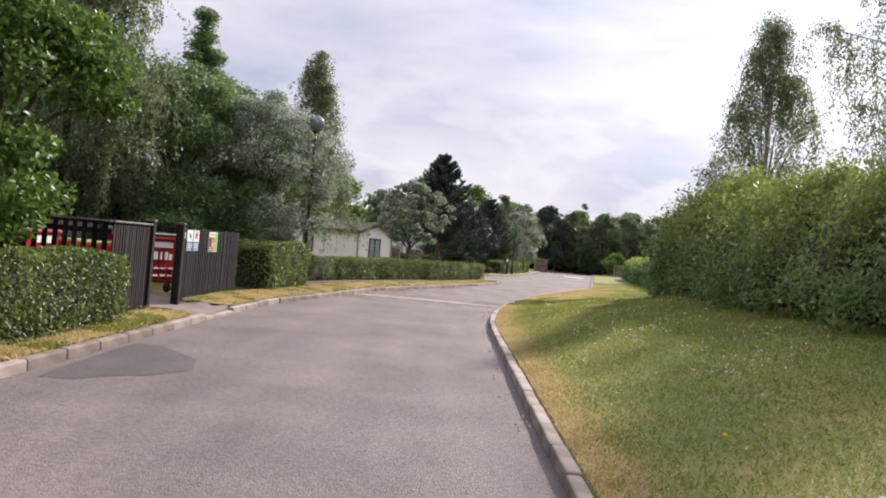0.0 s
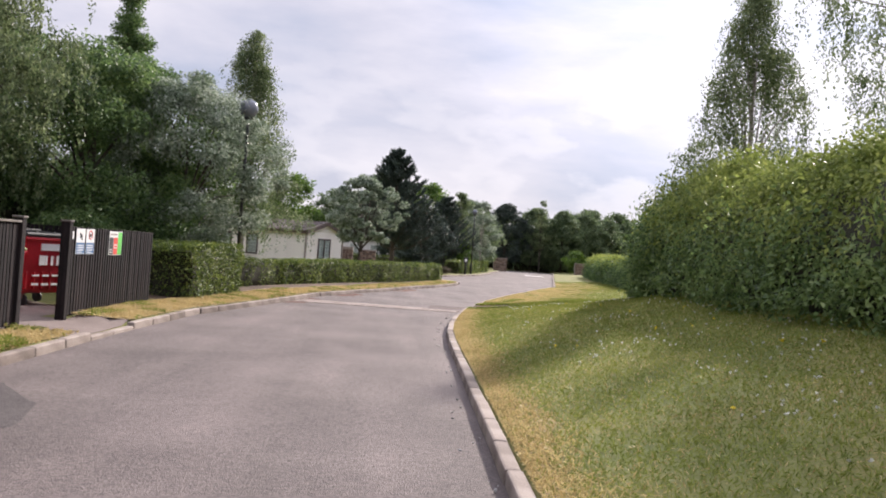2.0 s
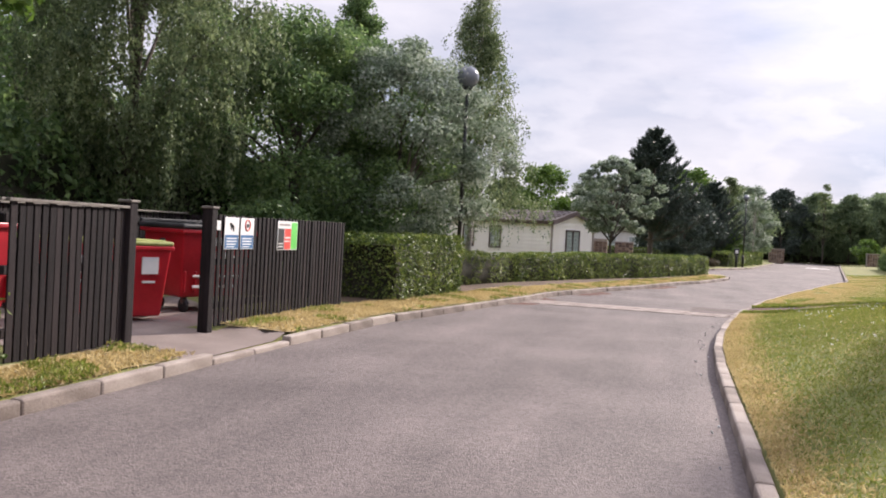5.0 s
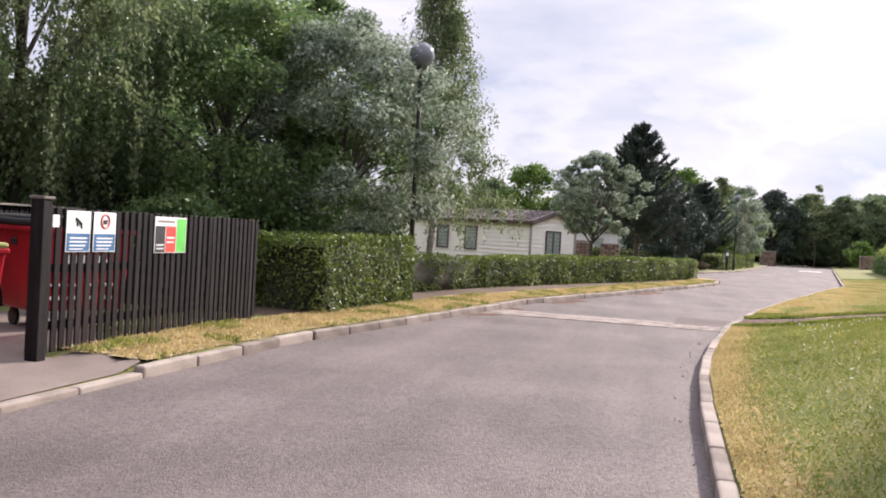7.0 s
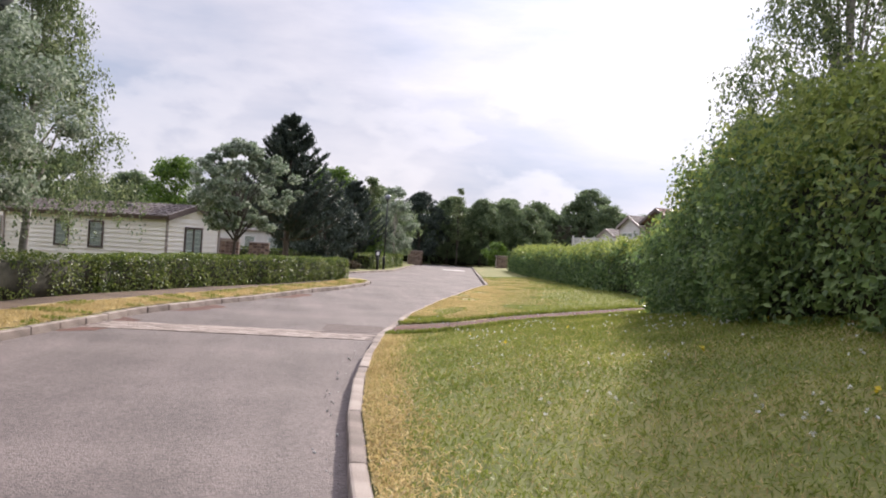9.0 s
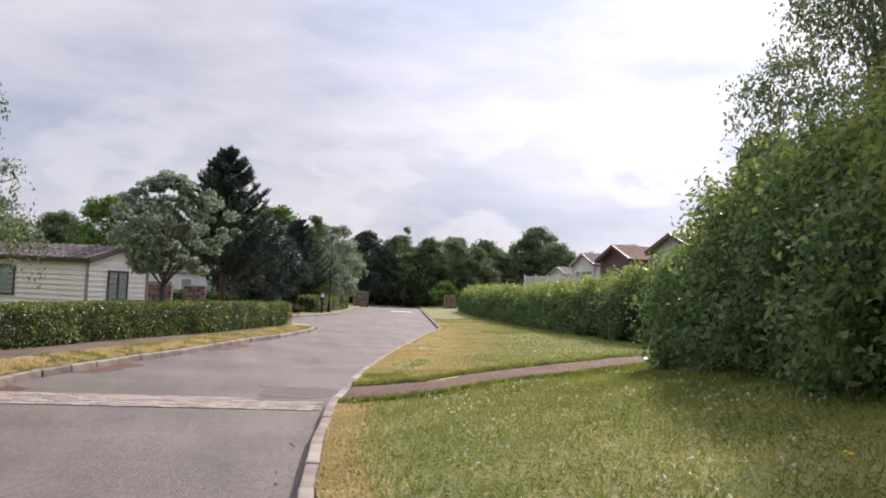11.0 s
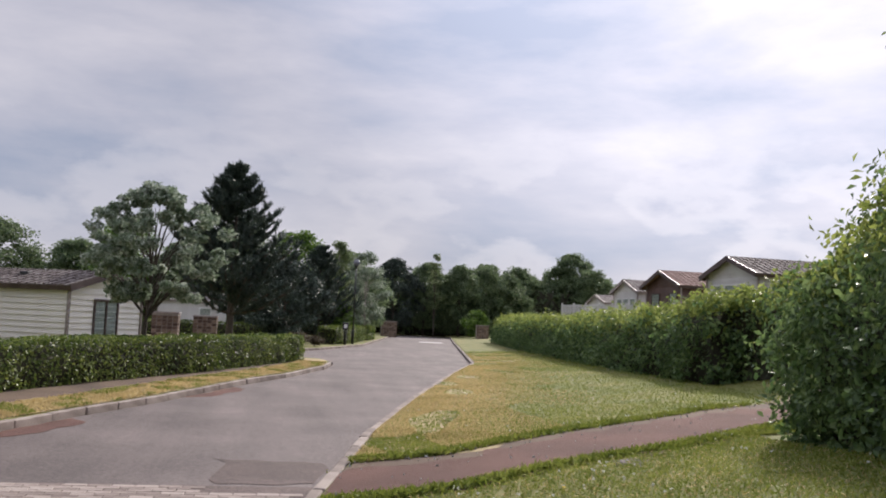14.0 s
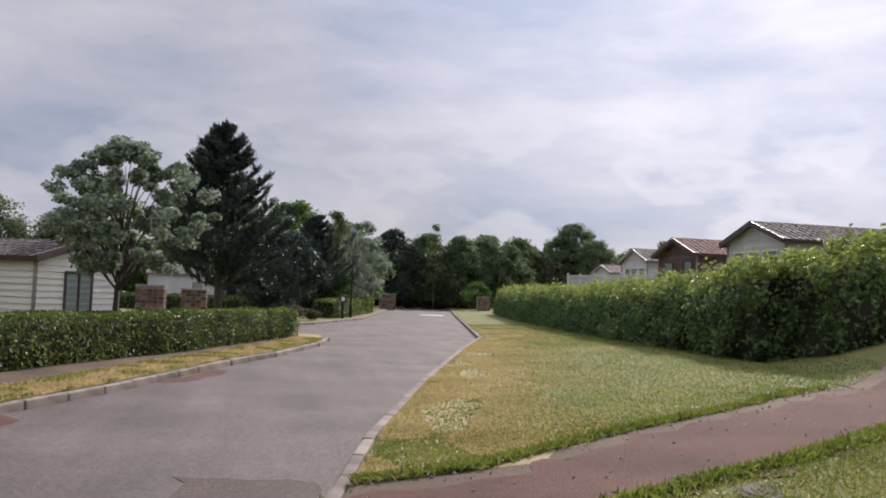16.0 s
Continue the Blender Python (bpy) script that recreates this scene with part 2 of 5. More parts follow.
CURTAIN = surface("curtain", [(0.28, 0.30, 0.28), (0.42, 0.43, 0.40), (0.52, 0.52, 0.48)], 0.9, 6, 30, 0.3, 0.1, stretch=(6, 6, 0.4))
BRICK = surface("rough_brick", [(0.08, 0.05, 0.037), (0.15, 0.10, 0.072), (0.25, 0.18, 0.13)], 0.9, 6, 60, 0.4, 0.4, random=0.4)
MORTAR = surface("mortar", [(0.20, 0.17, 0.14), (0.27, 0.235, 0.20), (0.33, 0.29, 0.25)], 0.95, 6, 60, 0.4, 0.4)
BARK = surface("bark", [(0.035, 0.028, 0.022), (0.075, 0.06, 0.048), (0.13, 0.105, 0.085)], 0.9, 4, 30, 0.5, 0.8, stretch=(3, 3, 0.6))
BIRCHBARK = surface("birch_bark", [(0.10, 0.085, 0.075), (0.32, 0.29, 0.26), (0.48, 0.45, 0.41)], 0.8, 5, 30, 0.4, 0.5, stretch=(0.6, 0.6, 4))
# twig brown, darkened to give the shade between the hedge leaves
INNER = surface("hedge_inside_shade", [(0.018, 0.018, 0.010), (0.035, 0.034, 0.018), (0.06, 0.052, 0.03)], 0.95, 4, 30, 0.5, 0.6)
LAMPBLACK = surface("black_lamp_paint", [(0.010, 0.011, 0.012), (0.018, 0.019, 0.020), (0.03, 0.031, 0.033)], 0.4, 4, 60, 0.3, 0.05)
GLOBE = surface("smoked_globe", [(0.10, 0.11, 0.13), (0.16, 0.17, 0.195), (0.22, 0.235, 0.26)], 0.15, 2, 40, 0.2, 0.0, spec=0.7)
CASTIRON = surface("cast_iron", [(0.08, 0.068, 0.06), (0.13, 0.112, 0.10), (0.19, 0.165, 0.15)], 0.95, 4, 60, 0.4, 0.3)
STONE = surface("grey_pebble", [(0.26, 0.25, 0.24), (0.36, 0.35, 0.34), (0.46, 0.45, 0.43)], 0.9, 4, 60, 0.4, 0.3, island=True, random=0.4)
PALEWOOD = surface("white_fence_paint", [(0.55, 0.54, 0.54), (0.64, 0.63, 0.63), (0.70, 0.69, 0.69)], 0.6, 3, 50, 0.3, 0.05)

LEAF_LAUREL = leaf("clipped_hedge_leaf", (0.035, 0.065, 0.015), (0.115, 0.165, 0.034), (0.26, 0.31, 0.075), 0.45, 0.42)
LEAF_BEECH = leaf("beech_hedge_leaf", (0.075, 0.125, 0.045), (0.165, 0.25, 0.08), (0.31, 0.40, 0.145), 0.42, 0.55)
# young top leaves, their colour also lightened for the sun on hedge tops
LEAF_BEECH_TOP = leaf("sunlit_young_beech_leaf", (0.14, 0.19, 0.045), (0.26, 0.32, 0.075), (0.40, 0.44, 0.13), 0.42, 0.55)
LEAF_GREEN = leaf("broad_leaf", (0.058, 0.105, 0.040), (0.125, 0.205, 0.070), (0.26, 0.355, 0.13), 0.42, 0.48)
LEAF_LIME = leaf("light_broad_leaf", (0.041, 0.090, 0.014), (0.103, 0.186, 0.030), (0.221, 0.331, 0.069), 0.45, 0.4)
LEAF_SILVER = leaf("silvery_leaf", (0.105, 0.154, 0.088), (0.242, 0.303, 0.209), (0.528, 0.572, 0.484), 0.55, 0.4)
LEAF_BIRCH = leaf("birch_leaf", (0.066, 0.10, 0.046), (0.155, 0.205, 0.09), (0.30, 0.345, 0.185), 0.42, 0.5)
LEAF_PINE = leaf("pine_needle", (0.022, 0.036, 0.028), (0.045, 0.068, 0.052), (0.09, 0.118, 0.088), 0.5, 0.2)
# distant foliage: aerial haze is mixed into this paler leaf colour
LEAF_FAR = leaf("hazed_woodland_leaf", (0.075, 0.115, 0.062), (0.14, 0.195, 0.095), (0.235, 0.295, 0.15), 0.5, 0.5)
LEAF_SHRUB = leaf("brown_shrub_leaf", (0.05, 0.04, 0.025), (0.10, 0.08, 0.05), (0.17, 0.14, 0.09), 0.6)
BLADE = leaf("grass_blade", (0.13, 0.18, 0.025), (0.235, 0.285, 0.05), (0.38, 0.40, 0.095), 0.5, 0.4)
STRAW = leaf("dry_grass_blade", (0.4, 0.3, 0.13), (0.58, 0.46, 0.22), (0.74, 0.61, 0.34), 0.6, 0.48)
PETAL = leaf("clover_flower", (0.55, 0.55, 0.50), (0.68, 0.68, 0.62), (0.78, 0.78, 0.74), 0.6, 0.3)
YELLOWPETAL = leaf("yellow_flower", (0.6, 0.45, 0.02), (0.7, 0.55, 0.03), (0.8, 0.62, 0.05), 0.6, 0.3)


def glass(name):
    m = bpy.data.materials.new(name)
    m.use_nodes = True
    b = m.node_tree.nodes["Principled BSDF"]
    b.inputs["Base Color"].default_value = (0.9, 0.95, 0.95, 1)
    b.inputs["Roughness"].default_value, b.inputs["Transmission Weight"].default_value = 0.03, 1.0
    b.inputs["IOR"].default_value = 1.15
    return m


GLASS = glass("window_glass")


# ---- mesh helpers ----
def link(name, mesh, material, parent=None, label=""):
    if material:
        mesh.materials.append(material)
    ob = new(name, mesh)
    if parent is not None:
        ob.parent = parent
    if label:
        ob["label"] = label
    return ob


def part(name, bm, material, parent, label=""):
    mesh = bpy.data.meshes.new(name)
    bm.to_mesh(mesh)
    bm.free()
    return link(name, mesh, material, parent, label)


def thing(name, label, category, at=(0, 0, 0), turn=0.0, group="", kind=""):
    e = new(name)
    e.matrix_basis = pose(*at, 0, 0, turn)
    return tagged(e, label, category, group, kind)


def box(bm, x0, y0, z0, x1, y1, z1, bevel=0.0):
    r = bmesh.ops.create_cube(bm, size=1.0, matrix=Matrix.LocRotScale(((x0 + x1) / 2, (y0 + y1) / 2, (z0 + z1) / 2), None, (x1 - x0, y1 - y0, z1 - z0)))
    if bevel:
        vs = set(r["verts"])
        bmesh.ops.bevel(bm, geom=[e for e in bm.edges if e.verts[0] in vs and e.verts[1] in vs], offset=bevel, segments=2, affect="EDGES", profile=0.5)
    return bm


def boxed(*a, bevel=0.0):
    return box(bmesh.new(), *a, bevel=bevel)


def tube(bm, pts, radii, sides=8, cap=True):
    rings = []
    for k, p in enumerate(pts):
        p = Vector(p)
        d = (Vector(pts[min(k + 1, len(pts) - 1)]) - Vector(pts[max(k - 1, 0)])).normalized()
        u = d.cross(Vector((0.31, 0.95, 0.05))).normalized()
        v = d.cross(u)
        rings.append([bm.verts.new(p + float(radii[k]) * (math.cos(6.2832 * s / sides) * u + math.sin(6.2832 * s / sides) * v)) for s in range(sides)])
    for a, b in zip(rings, rings[1:]):
        for s in range(sides):
            bm.faces.new((a[s], a[(s + 1) % sides], b[(s + 1) % sides], b[s])).smooth = True
    if cap:
        bm.faces.new(rings[0][::-1])
        bm.faces.new(rings[-1])
    return bm


def lathe(bm, profile, sides=24, centre=(0, 0)):
    rings = [[bm.verts.new((centre[0] + r * math.cos(6.2832 * s / sides), centre[1] + r * math.sin(6.2832 * s / sides), z)) for s in range(sides)] for r, z in profile]
    for a, b in zip(rings, rings[1:]):
        for s in range(sides):
            bm.faces.new((a[s], a[(s + 1) % sides], b[(s + 1) % sides], b[s])).smooth = True
    bm.faces.new(rings[0][::-1])
    bm.faces.new(rings[-1])
    return bm


def mesh_from(name, verts, faces):
    """A mesh from numpy arrays: verts (n, 3), faces (m, k)."""
    me = bpy.data.meshes.new(name)
    k = faces.shape[1]
    me.vertices.add(len(verts))
    me.vertices.foreach_set("co", np.ascontiguousarray(verts, dtype=np.float32).ravel())
    me.loops.add(faces.size)
    me.loops.foreach_set("vertex_index", np.ascontiguousarray(faces, dtype=np.int32).ravel())
    me.polygons.add(len(faces))
    me.polygons.foreach_set("loop_start", np.arange(0, faces.size, k, dtype=np.int32))
    me.polygons.foreach_set("loop_total", np.full(len(faces), k, dtype=np.int32))
    me.update(calc_edges=True)
    return me


RNG = np.random.default_rng(7)


def unit(v):
    return v / np.maximum(np.linalg.norm(v, axis=1, keepdims=True), 1e-6)


def leaf_mesh(name, at, facing, size, slim=0.55, fold=0.25, spread=0.8, point=None, point_mix=0.0):
    """Folded two-sided leaves at the points, each turned roughly to its facing; size may be an array."""
    n = len(at)
    up = unit(facing + RNG.normal(0, spread, (n, 3)))
    rnd = RNG.normal(0, 1, (n, 3))
    if point is not None:
        rnd = rnd * (1 - point_mix) + point * point_mix * 2
    along = unit(rnd - up * np.sum(rnd * up, axis=1, keepdims=True))
    side = np.cross(up, along)
    s = (size * RNG.uniform(0.65, 1.35, n))[:, None]
    base = at - along * s * 0.5
    tip = at + along * s * 0.5 - up * s * fold * 0.3
    mid_ = at + up * s * 0.0
    left = mid_ + side * s * slim * 0.5 + up * s * fold * 0.5
    right = mid_ - side * s * slim * 0.5 + up * s * fold * 0.5
    v = np.stack([base, left, tip, right], axis=1).reshape(-1, 3)
    i = np.arange(n)[:, None] * 4
    f = np.concatenate([i + [[0, 2, 1]], i + [[0, 3, 2]]], axis=0)
    return mesh_from(name, v, f)


# ---- the lie of the land ----
RIGHT_Y = [-40, 18, 20, 22, 24, 27, 28.5, 31.5, 37.4, 47, 54.5, 92, 130]
RIGHT_X = [0.9, 0.9, 0.95, 1.08, 1.28, 1.65, 1.95, 2.5, 3.9, 6.4, 8.5, 14.4, 20.5]
LEFT_Y = [-40, 17, 20.5, 25.4, 29.6, 33, 35.5, 40.2, 43.7, 48.2, 51, 53, 53.8, 62.6, 63.2, 65, 75, 113, 130]
LEFT_X = [-4.1, -4.05, -3.9, -3.1, -2.5, -1.6, -0.8, 0.4, 1.5, 2.6, 2.9, 2.6, 1.8, 1.8, 2.2, 2.9, 5.8, 11.6, 15.0]
KERB_H = 0.11


def right_kerb(y):
    return float(np.interp(y, RIGHT_Y, RIGHT_X))


def left_kerb(y):
    return float(np.interp(y, LEFT_Y, LEFT_X))


def bank(y):
    return float(np.interp(y, [0, 19, 24, 28, 32, 45, 60], [0.25, 0.25, 0.17, 0.10, 0.07, 0.06, 0.05]))


def land(x, y):
    """Height of the ground beside the road."""
    r, l = right_kerb(y), left_kerb(y)
    if x >= r + 0.14:
        d = x - r - 0.14
        z = KERB_H + bank(y) * min(d, 5.0) * min(1.0, 0.55 + d * 0.25)
        return z + 1.3 * float(np.interp(x - r, [7, 13], [0, 1]))
    if x <= l - 0.12:
        d = l - x
        if 53.4 < y < 62.9 and not (x < 0.7 and y < 56.2):
            return -0.03
        low = 1.0 if (15.1 < y < 17.3 and x < l - 0.1) or (13.9 < y < 21.6 and -8.5 < x < -5.25) else 0.0
        return KERB_H - 0.065 * low + 0.02 * min(d, 2.0)
    return -0.04


def sheet(name, rows, material, label, category, cols_of, z_of):
    v, f = [], []
    n = len(cols_of(rows[0]))
    for y in rows:
        v += [(x, y, z_of(x, y)) for x in cols_of(y)]
    k = np.arange((len(rows) - 1) * n).reshape(-1, n)[:, :-1].ravel()[:, None]
    ob = link(name, mesh_from(name, np.array(v), k + [[0, 1, n + 1, n]]), material)
    ob.data.polygons.foreach_set("use_smooth", [True] * len(ob.data.polygons))
    return tagged(ob, label, category, kind="structure")


GROUND_ROWS = [-400, -150, -60, -25, -10] + [k * 0.4 for k in range(-10, 175)] + [72, 76, 80, 86, 92, 100, 110, 120, 128, 150, 200, 300, 500, 1200, 3000]
LEFT_D = [2500, 600, 200, 90, 50, 30, 20, 14, 10, 8, 6, 5, 4, 3.2, 2.5, 2, 1.6, 1.2, 0.9, 0.6, 0.4, 0.25, 0.122]
RIGHT_D = [0.141, 0.3, 0.5, 0.75, 1, 1.3, 1.6, 2, 2.4, 2.8, 3.3, 3.8, 4.4, 5, 6, 7, 8, 9.5, 11, 13, 16, 20, 30, 50, 90, 200, 600, 2500]


def ground_cols(y):
    l, r = left_kerb(y), right_kerb(y)
    return [l - d for d in LEFT_D] + [l - 0.118, (l + r) / 2, r + 0.139] + [r + d for d in RIGHT_D]


def grass_ground():
    """Mown turf: green with straw-coloured patches, dry along the kerbs, worn soil under hedges."""
    m = surface("turf", [(0.10, 0.125, 0.03), (0.165, 0.17, 0.048), (0.30, 0.24, 0.09)], 0.95, 0.7, 45, 0.45, 0.6)
    return m


ground = sheet("ground", GROUND_ROWS, grass_ground(), "mown grass ground with dry straw patches", "ground", ground_cols, land)
road = sheet("road", [-40, -10, 0, 5, 10, 14] + [16 + 0.5 * k for k in range(94)] + [66, 70, 75, 84, 92, 100, 113, 119], ASPHALT, "worn grey asphalt park road with fine chippings", "road",
             lambda y: [left_kerb(y) - 0.02 + (right_kerb(y) - left_kerb(y) + 0.04) * k / 6 for k in range(7)], lambda x, y: 0.0)
side_road = sheet("road_branch", [53.55 + 0.25 * k for k in range(38)], ASPHALT, "worn grey asphalt side road turning off", "road",
                  lambda y: [(0.75 if y < 56.3 else left_kerb(y) - 30) * (1 - k / 6) + (left_kerb(y) - 0.02) * k / 6 for k in range(7)], lambda x, y: -0.004)
cross_road = sheet("road_end", [119 + 1.0 * k for k in range(8)], ASPHALT, "grey asphalt road crossing at the far end", "road",
                   lambda y: [-30, -10, 5, 12, 18, 30, 50], lambda x, y: -0.004)


def strip_sheet(name, material, label, category, a, b, n=60, lift=0.006, wob=0.0, z_of=None):
    """A band between two polylines a(t), b(t), t 0..1, laid on the land."""
    v = []
    m = 7
    for k in range(n + 1):
        t = k / n
        (ax, ay), (bx, by) = a(t), b(t)
        for j in range(m):
            q = j / (m - 1)
            x, y = ax + (bx - ax) * q, ay + (by - ay) * q
            if wob and j in (0, m - 1):
                x += wob * noise.noise((x * 1.7, y * 1.7, 3.0 + j))
                y += wob * noise.noise((x * 2.1, y * 2.1, 9.0 + j))
            v.append((x, y, (z_of(x, y) if z_of else land(x, y)) + lift))
    k = np.arange(n * m).reshape(-1, m)[:, :-1].ravel()[:, None]
    ob = link(name, mesh_from(name, np.array(v), k + [[0, 1, m + 1, m]]), material)
    return tagged(ob, label, category, kind="structure")


def poly(pts):
    ts = np.linspace(0, 1, len(pts))
    return lambda t: (float(np.interp(t, ts, [p[0] for p in pts])), float(np.interp(t, ts, [p[1] for p in pts])))


PATH_FAR = [(2.05, 28.75), (3.2, 29.0), (4.3, 29.8), (6.3, 31.2), (8.5, 33.0), (12, 36.0), (18, 39.0), (30, 42)]
PATH_NEAR = [(1.78, 26.75), (3.0, 26.9), (4.3, 27.6), (5.7, 28.35), (7.0, 29.2), (10.3, 32.2), (17, 36.0), (30, 39)]
footpath = strip_sheet("footpath", REDPATH, "reddish gravel footpath with ragged grass edges", "path", poly(PATH_NEAR), poly([(x, y - 0.45) for x, y in PATH_FAR]), 160, 0.018, 0.25)
path_edge = strip_sheet("soil_strip", SOIL, "dark bare soil worn along the footpath", "path", poly([(x, y - 0.22) for x, y in PATH_NEAR]), poly([(x, y + 0.12) for x, y in PATH_FAR]), 160, 0.010, 0.35)
pad = strip_sheet("bin_store_pad", PAVER, "pinkish concrete apron of the bin store", "paving", poly([(-4.2, 15.2), (-8.6, 14.0)]), poly([(-4.2, 17.3), (-8.6, 21.8)]), 20, 0.012)
patch = strip_sheet("asphalt_patch", PATCH, "dark repaired asphalt patch by the kerb", "road patch", poly([(0.75, 28.1), (1.75, 28.15)]), poly([(0.9, 29.6), (2.0, 29.3)]), 24, 0.005, 0.35, lambda x, y: 0.0)
stain = strip_sheet("asphalt_patch", STAIN, "dark damp stain on the asphalt by the left kerb", "road patch", poly([(-3.9, 8.6), (-3.2, 9.0), (-2.7, 9.8)]), poly([(-4.0, 11.8), (-3.5, 11.6), (-2.9, 10.6)]), 20, 0.004, 0.25, lambda x, y: 0.0)
for a, b in (((-2.0, 30.6), (-0.6, 33.0)), ((-3.0, 26.0), (-2.2, 28.8)), ((0.0, 36.8), (0.9, 39.6))):
    strip_sheet("asphalt_patch", REDPATH, "reddish silt along the left kerb", "road patch", poly([(left_kerb(a[1]) + 0.02, a[1]), (left_kerb(b[1]) + 0.02, b[1])]),
                poly([(left_kerb(a[1]) + 0.5, a[1] + 0.4), (left_kerb(b[1]) + 0.35, b[1] - 0.4)]), 24, 0.004, 0.12, lambda x, y: 0.0)
for x, y, w, l in ((13.6, 92.0, 1.9, 2.2), (16.6, 116.0, 3.4, 0.8)):
    strip_sheet("road_marking", WHITE_LINE, "worn white painted road marking", "road marking", poly([(x - w, y), (x - w + 0.15, y + l)]), poly([(x, y), (x + 0.15, y + l)]), 4, 0.006, 0, lambda x, y: 0.0)


# ---- foliage builders ----
def hedge(label, pts, width, height, leaf_material, size, density, bump=0.08, top_material=None, base=None, category="hedge", lean=0.0, gaps=0.0, shag=0.0, young=0.80):
    """A clipped or shaggy hedge along a line of (x, y): a woody inside, coloured dark as in shade, under leaves on
    every face.
    """
    e = thing("hedge", label, category, (pts[0][0], pts[0][1], 0))
    P = np.array(pts, float)
    seg = np.linalg.norm(np.diff(P, axis=0), axis=1)
    cum = np.concatenate([[0], np.cumsum(seg)])
    L = cum[-1]
    hs = height if isinstance(height, (list, tuple)) else [height] * len(pts)
    ws = width if isinstance(width, (list, tuple)) else [width] * len(pts)

    def at(s):
        x, y = np.interp(s, cum, P[:, 0]), np.interp(s, cum, P[:, 1])
        h = 0.05
        dx, dy = np.interp(s + h, cum, P[:, 0]) - np.interp(s - h, cum, P[:, 0]), np.interp(s + h, cum, P[:, 1]) - np.interp(s - h, cum, P[:, 1])
        q = np.maximum(np.hypot(dx, dy), 1e-6)
        return x, y, dx / q, dy / q, np.interp(s, cum, hs), np.interp(s, cum, ws)

    def zbase(x, y):
        return np.array([land(a, b) for a, b in zip(np.atleast_1d(x), np.atleast_1d(y))]) if base is None else np.full(np.size(x), base)

    # woody inside: a closed hull whose dark twig colour stands in for inner shade
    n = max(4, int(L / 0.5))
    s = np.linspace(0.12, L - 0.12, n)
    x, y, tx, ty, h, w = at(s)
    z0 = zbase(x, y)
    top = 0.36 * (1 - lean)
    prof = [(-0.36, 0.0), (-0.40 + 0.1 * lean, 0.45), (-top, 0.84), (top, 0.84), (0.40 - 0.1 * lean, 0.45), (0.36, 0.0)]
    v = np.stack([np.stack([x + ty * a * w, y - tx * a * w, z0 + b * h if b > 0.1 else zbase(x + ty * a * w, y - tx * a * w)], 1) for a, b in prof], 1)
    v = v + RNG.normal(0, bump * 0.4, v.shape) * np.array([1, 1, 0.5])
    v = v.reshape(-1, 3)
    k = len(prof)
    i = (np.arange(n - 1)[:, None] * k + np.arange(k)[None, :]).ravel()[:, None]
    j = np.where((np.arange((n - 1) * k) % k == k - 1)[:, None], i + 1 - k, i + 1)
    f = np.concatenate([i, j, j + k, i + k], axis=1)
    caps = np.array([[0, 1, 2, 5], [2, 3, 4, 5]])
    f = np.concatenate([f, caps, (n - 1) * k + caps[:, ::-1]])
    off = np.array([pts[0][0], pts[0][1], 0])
    link("shaded_woody_inside", mesh_from("shaded_woody_inside", v - off, f), INNER, e)
    # leaves
    hm, wm = float(np.mean(hs)), float(np.mean(ws))
    areas = [L * hm, L * hm, L * wm, wm * hm, wm * hm]
    at_, fc, tops = [], [], []
    for face, a in enumerate(areas):
        c = int(a * density)
        if face < 3:
            s = RNG.uniform(0, L, c)
        else:
            s = np.full(c, 0.0 if face == 3 else L)
        x, y, tx, ty, h, w = at(s)
        q = RNG.uniform(-0.5, 0.5, c) if face >= 2 else np.full(c, 0.5 if face == 0 else -0.5)
        zz = RNG.uniform(0.02, 1.0, c) ** 0.9 if face != 2 else np.ones(c)
        q = q * (1 - lean * zz ** 2.2) * np.where(face == 2, 1.0, 1.0 - 0.10 * (zz > 0.9))
        if face == 2:
            zz = zz - lean * 0.35 * (q * 2 / (1 - lean)) ** 2
        nrm = {0: np.stack([ty, -tx, 0 * s + 0.55], 1), 1: np.stack([-ty, tx, 0 * s + 0.55], 1), 2: np.stack([0 * s, 0 * s, 0 * s + 1], 1),
               3: np.stack([-tx, -ty, 0 * s + 0.2], 1), 4: np.stack([tx, ty, 0 * s + 0.2], 1)}[face]
        foot, crest = zbase(x + ty * q * w, y - tx * q * w), zbase(x, y)
        p = np.stack([x + ty * q * w, y - tx * q * w, foot + (crest - foot) * np.clip(zz, 0, 1) + zz * h], 1)
        wave = np.array([noise.noise((a_ * 0.9, b_ * 0.9, c_ * 0.9)) + 0.6 * noise.noise((a_ * 2.4, b_ * 2.4, c_ * 2.4)) for a_, b_, c_ in p]) if bump > 0.03 else RNG.normal(0, 0.3, c)
        keep = np.ones(c, bool) if not gaps else np.array([noise.noise((a_ * 1.6, b_ * 1.6, c_ * 1.6 + 5)) for a_, b_, c_ in p]) > -1.0 + gaps
        p = p + unit(nrm) * (wave[:, None] * bump * 2 - np.abs(RNG.normal(0, 0.06 + bump * 0.4, (c, 1))) + 0.02)
        if shag and c > 20:
            # leaves gather in sprays that stand out from the face and droop at their tips
            m = max(4, c // 26)
            pick = RNG.integers(0, c, m)
            own = RNG.integers(0, m, c)
            stand = RNG.uniform(0.0, 1.0, m) ** 1.6 * shag
            off_ = RNG.normal(0, 0.10, (c, 3)) + unit(nrm)[pick][own] * (stand[own] * RNG.uniform(0.3, 1.0, c))[:, None]
            off_[:, 2] -= (np.abs(RNG.normal(0, 0.08, c)) if face != 2 else 0)
            sprays = p[pick][own] + off_
            use = RNG.uniform(0, 1, c) < 0.8
            p = np.where(use[:, None], sprays, p)
            foot = np.where(use, foot[pick][own], foot)
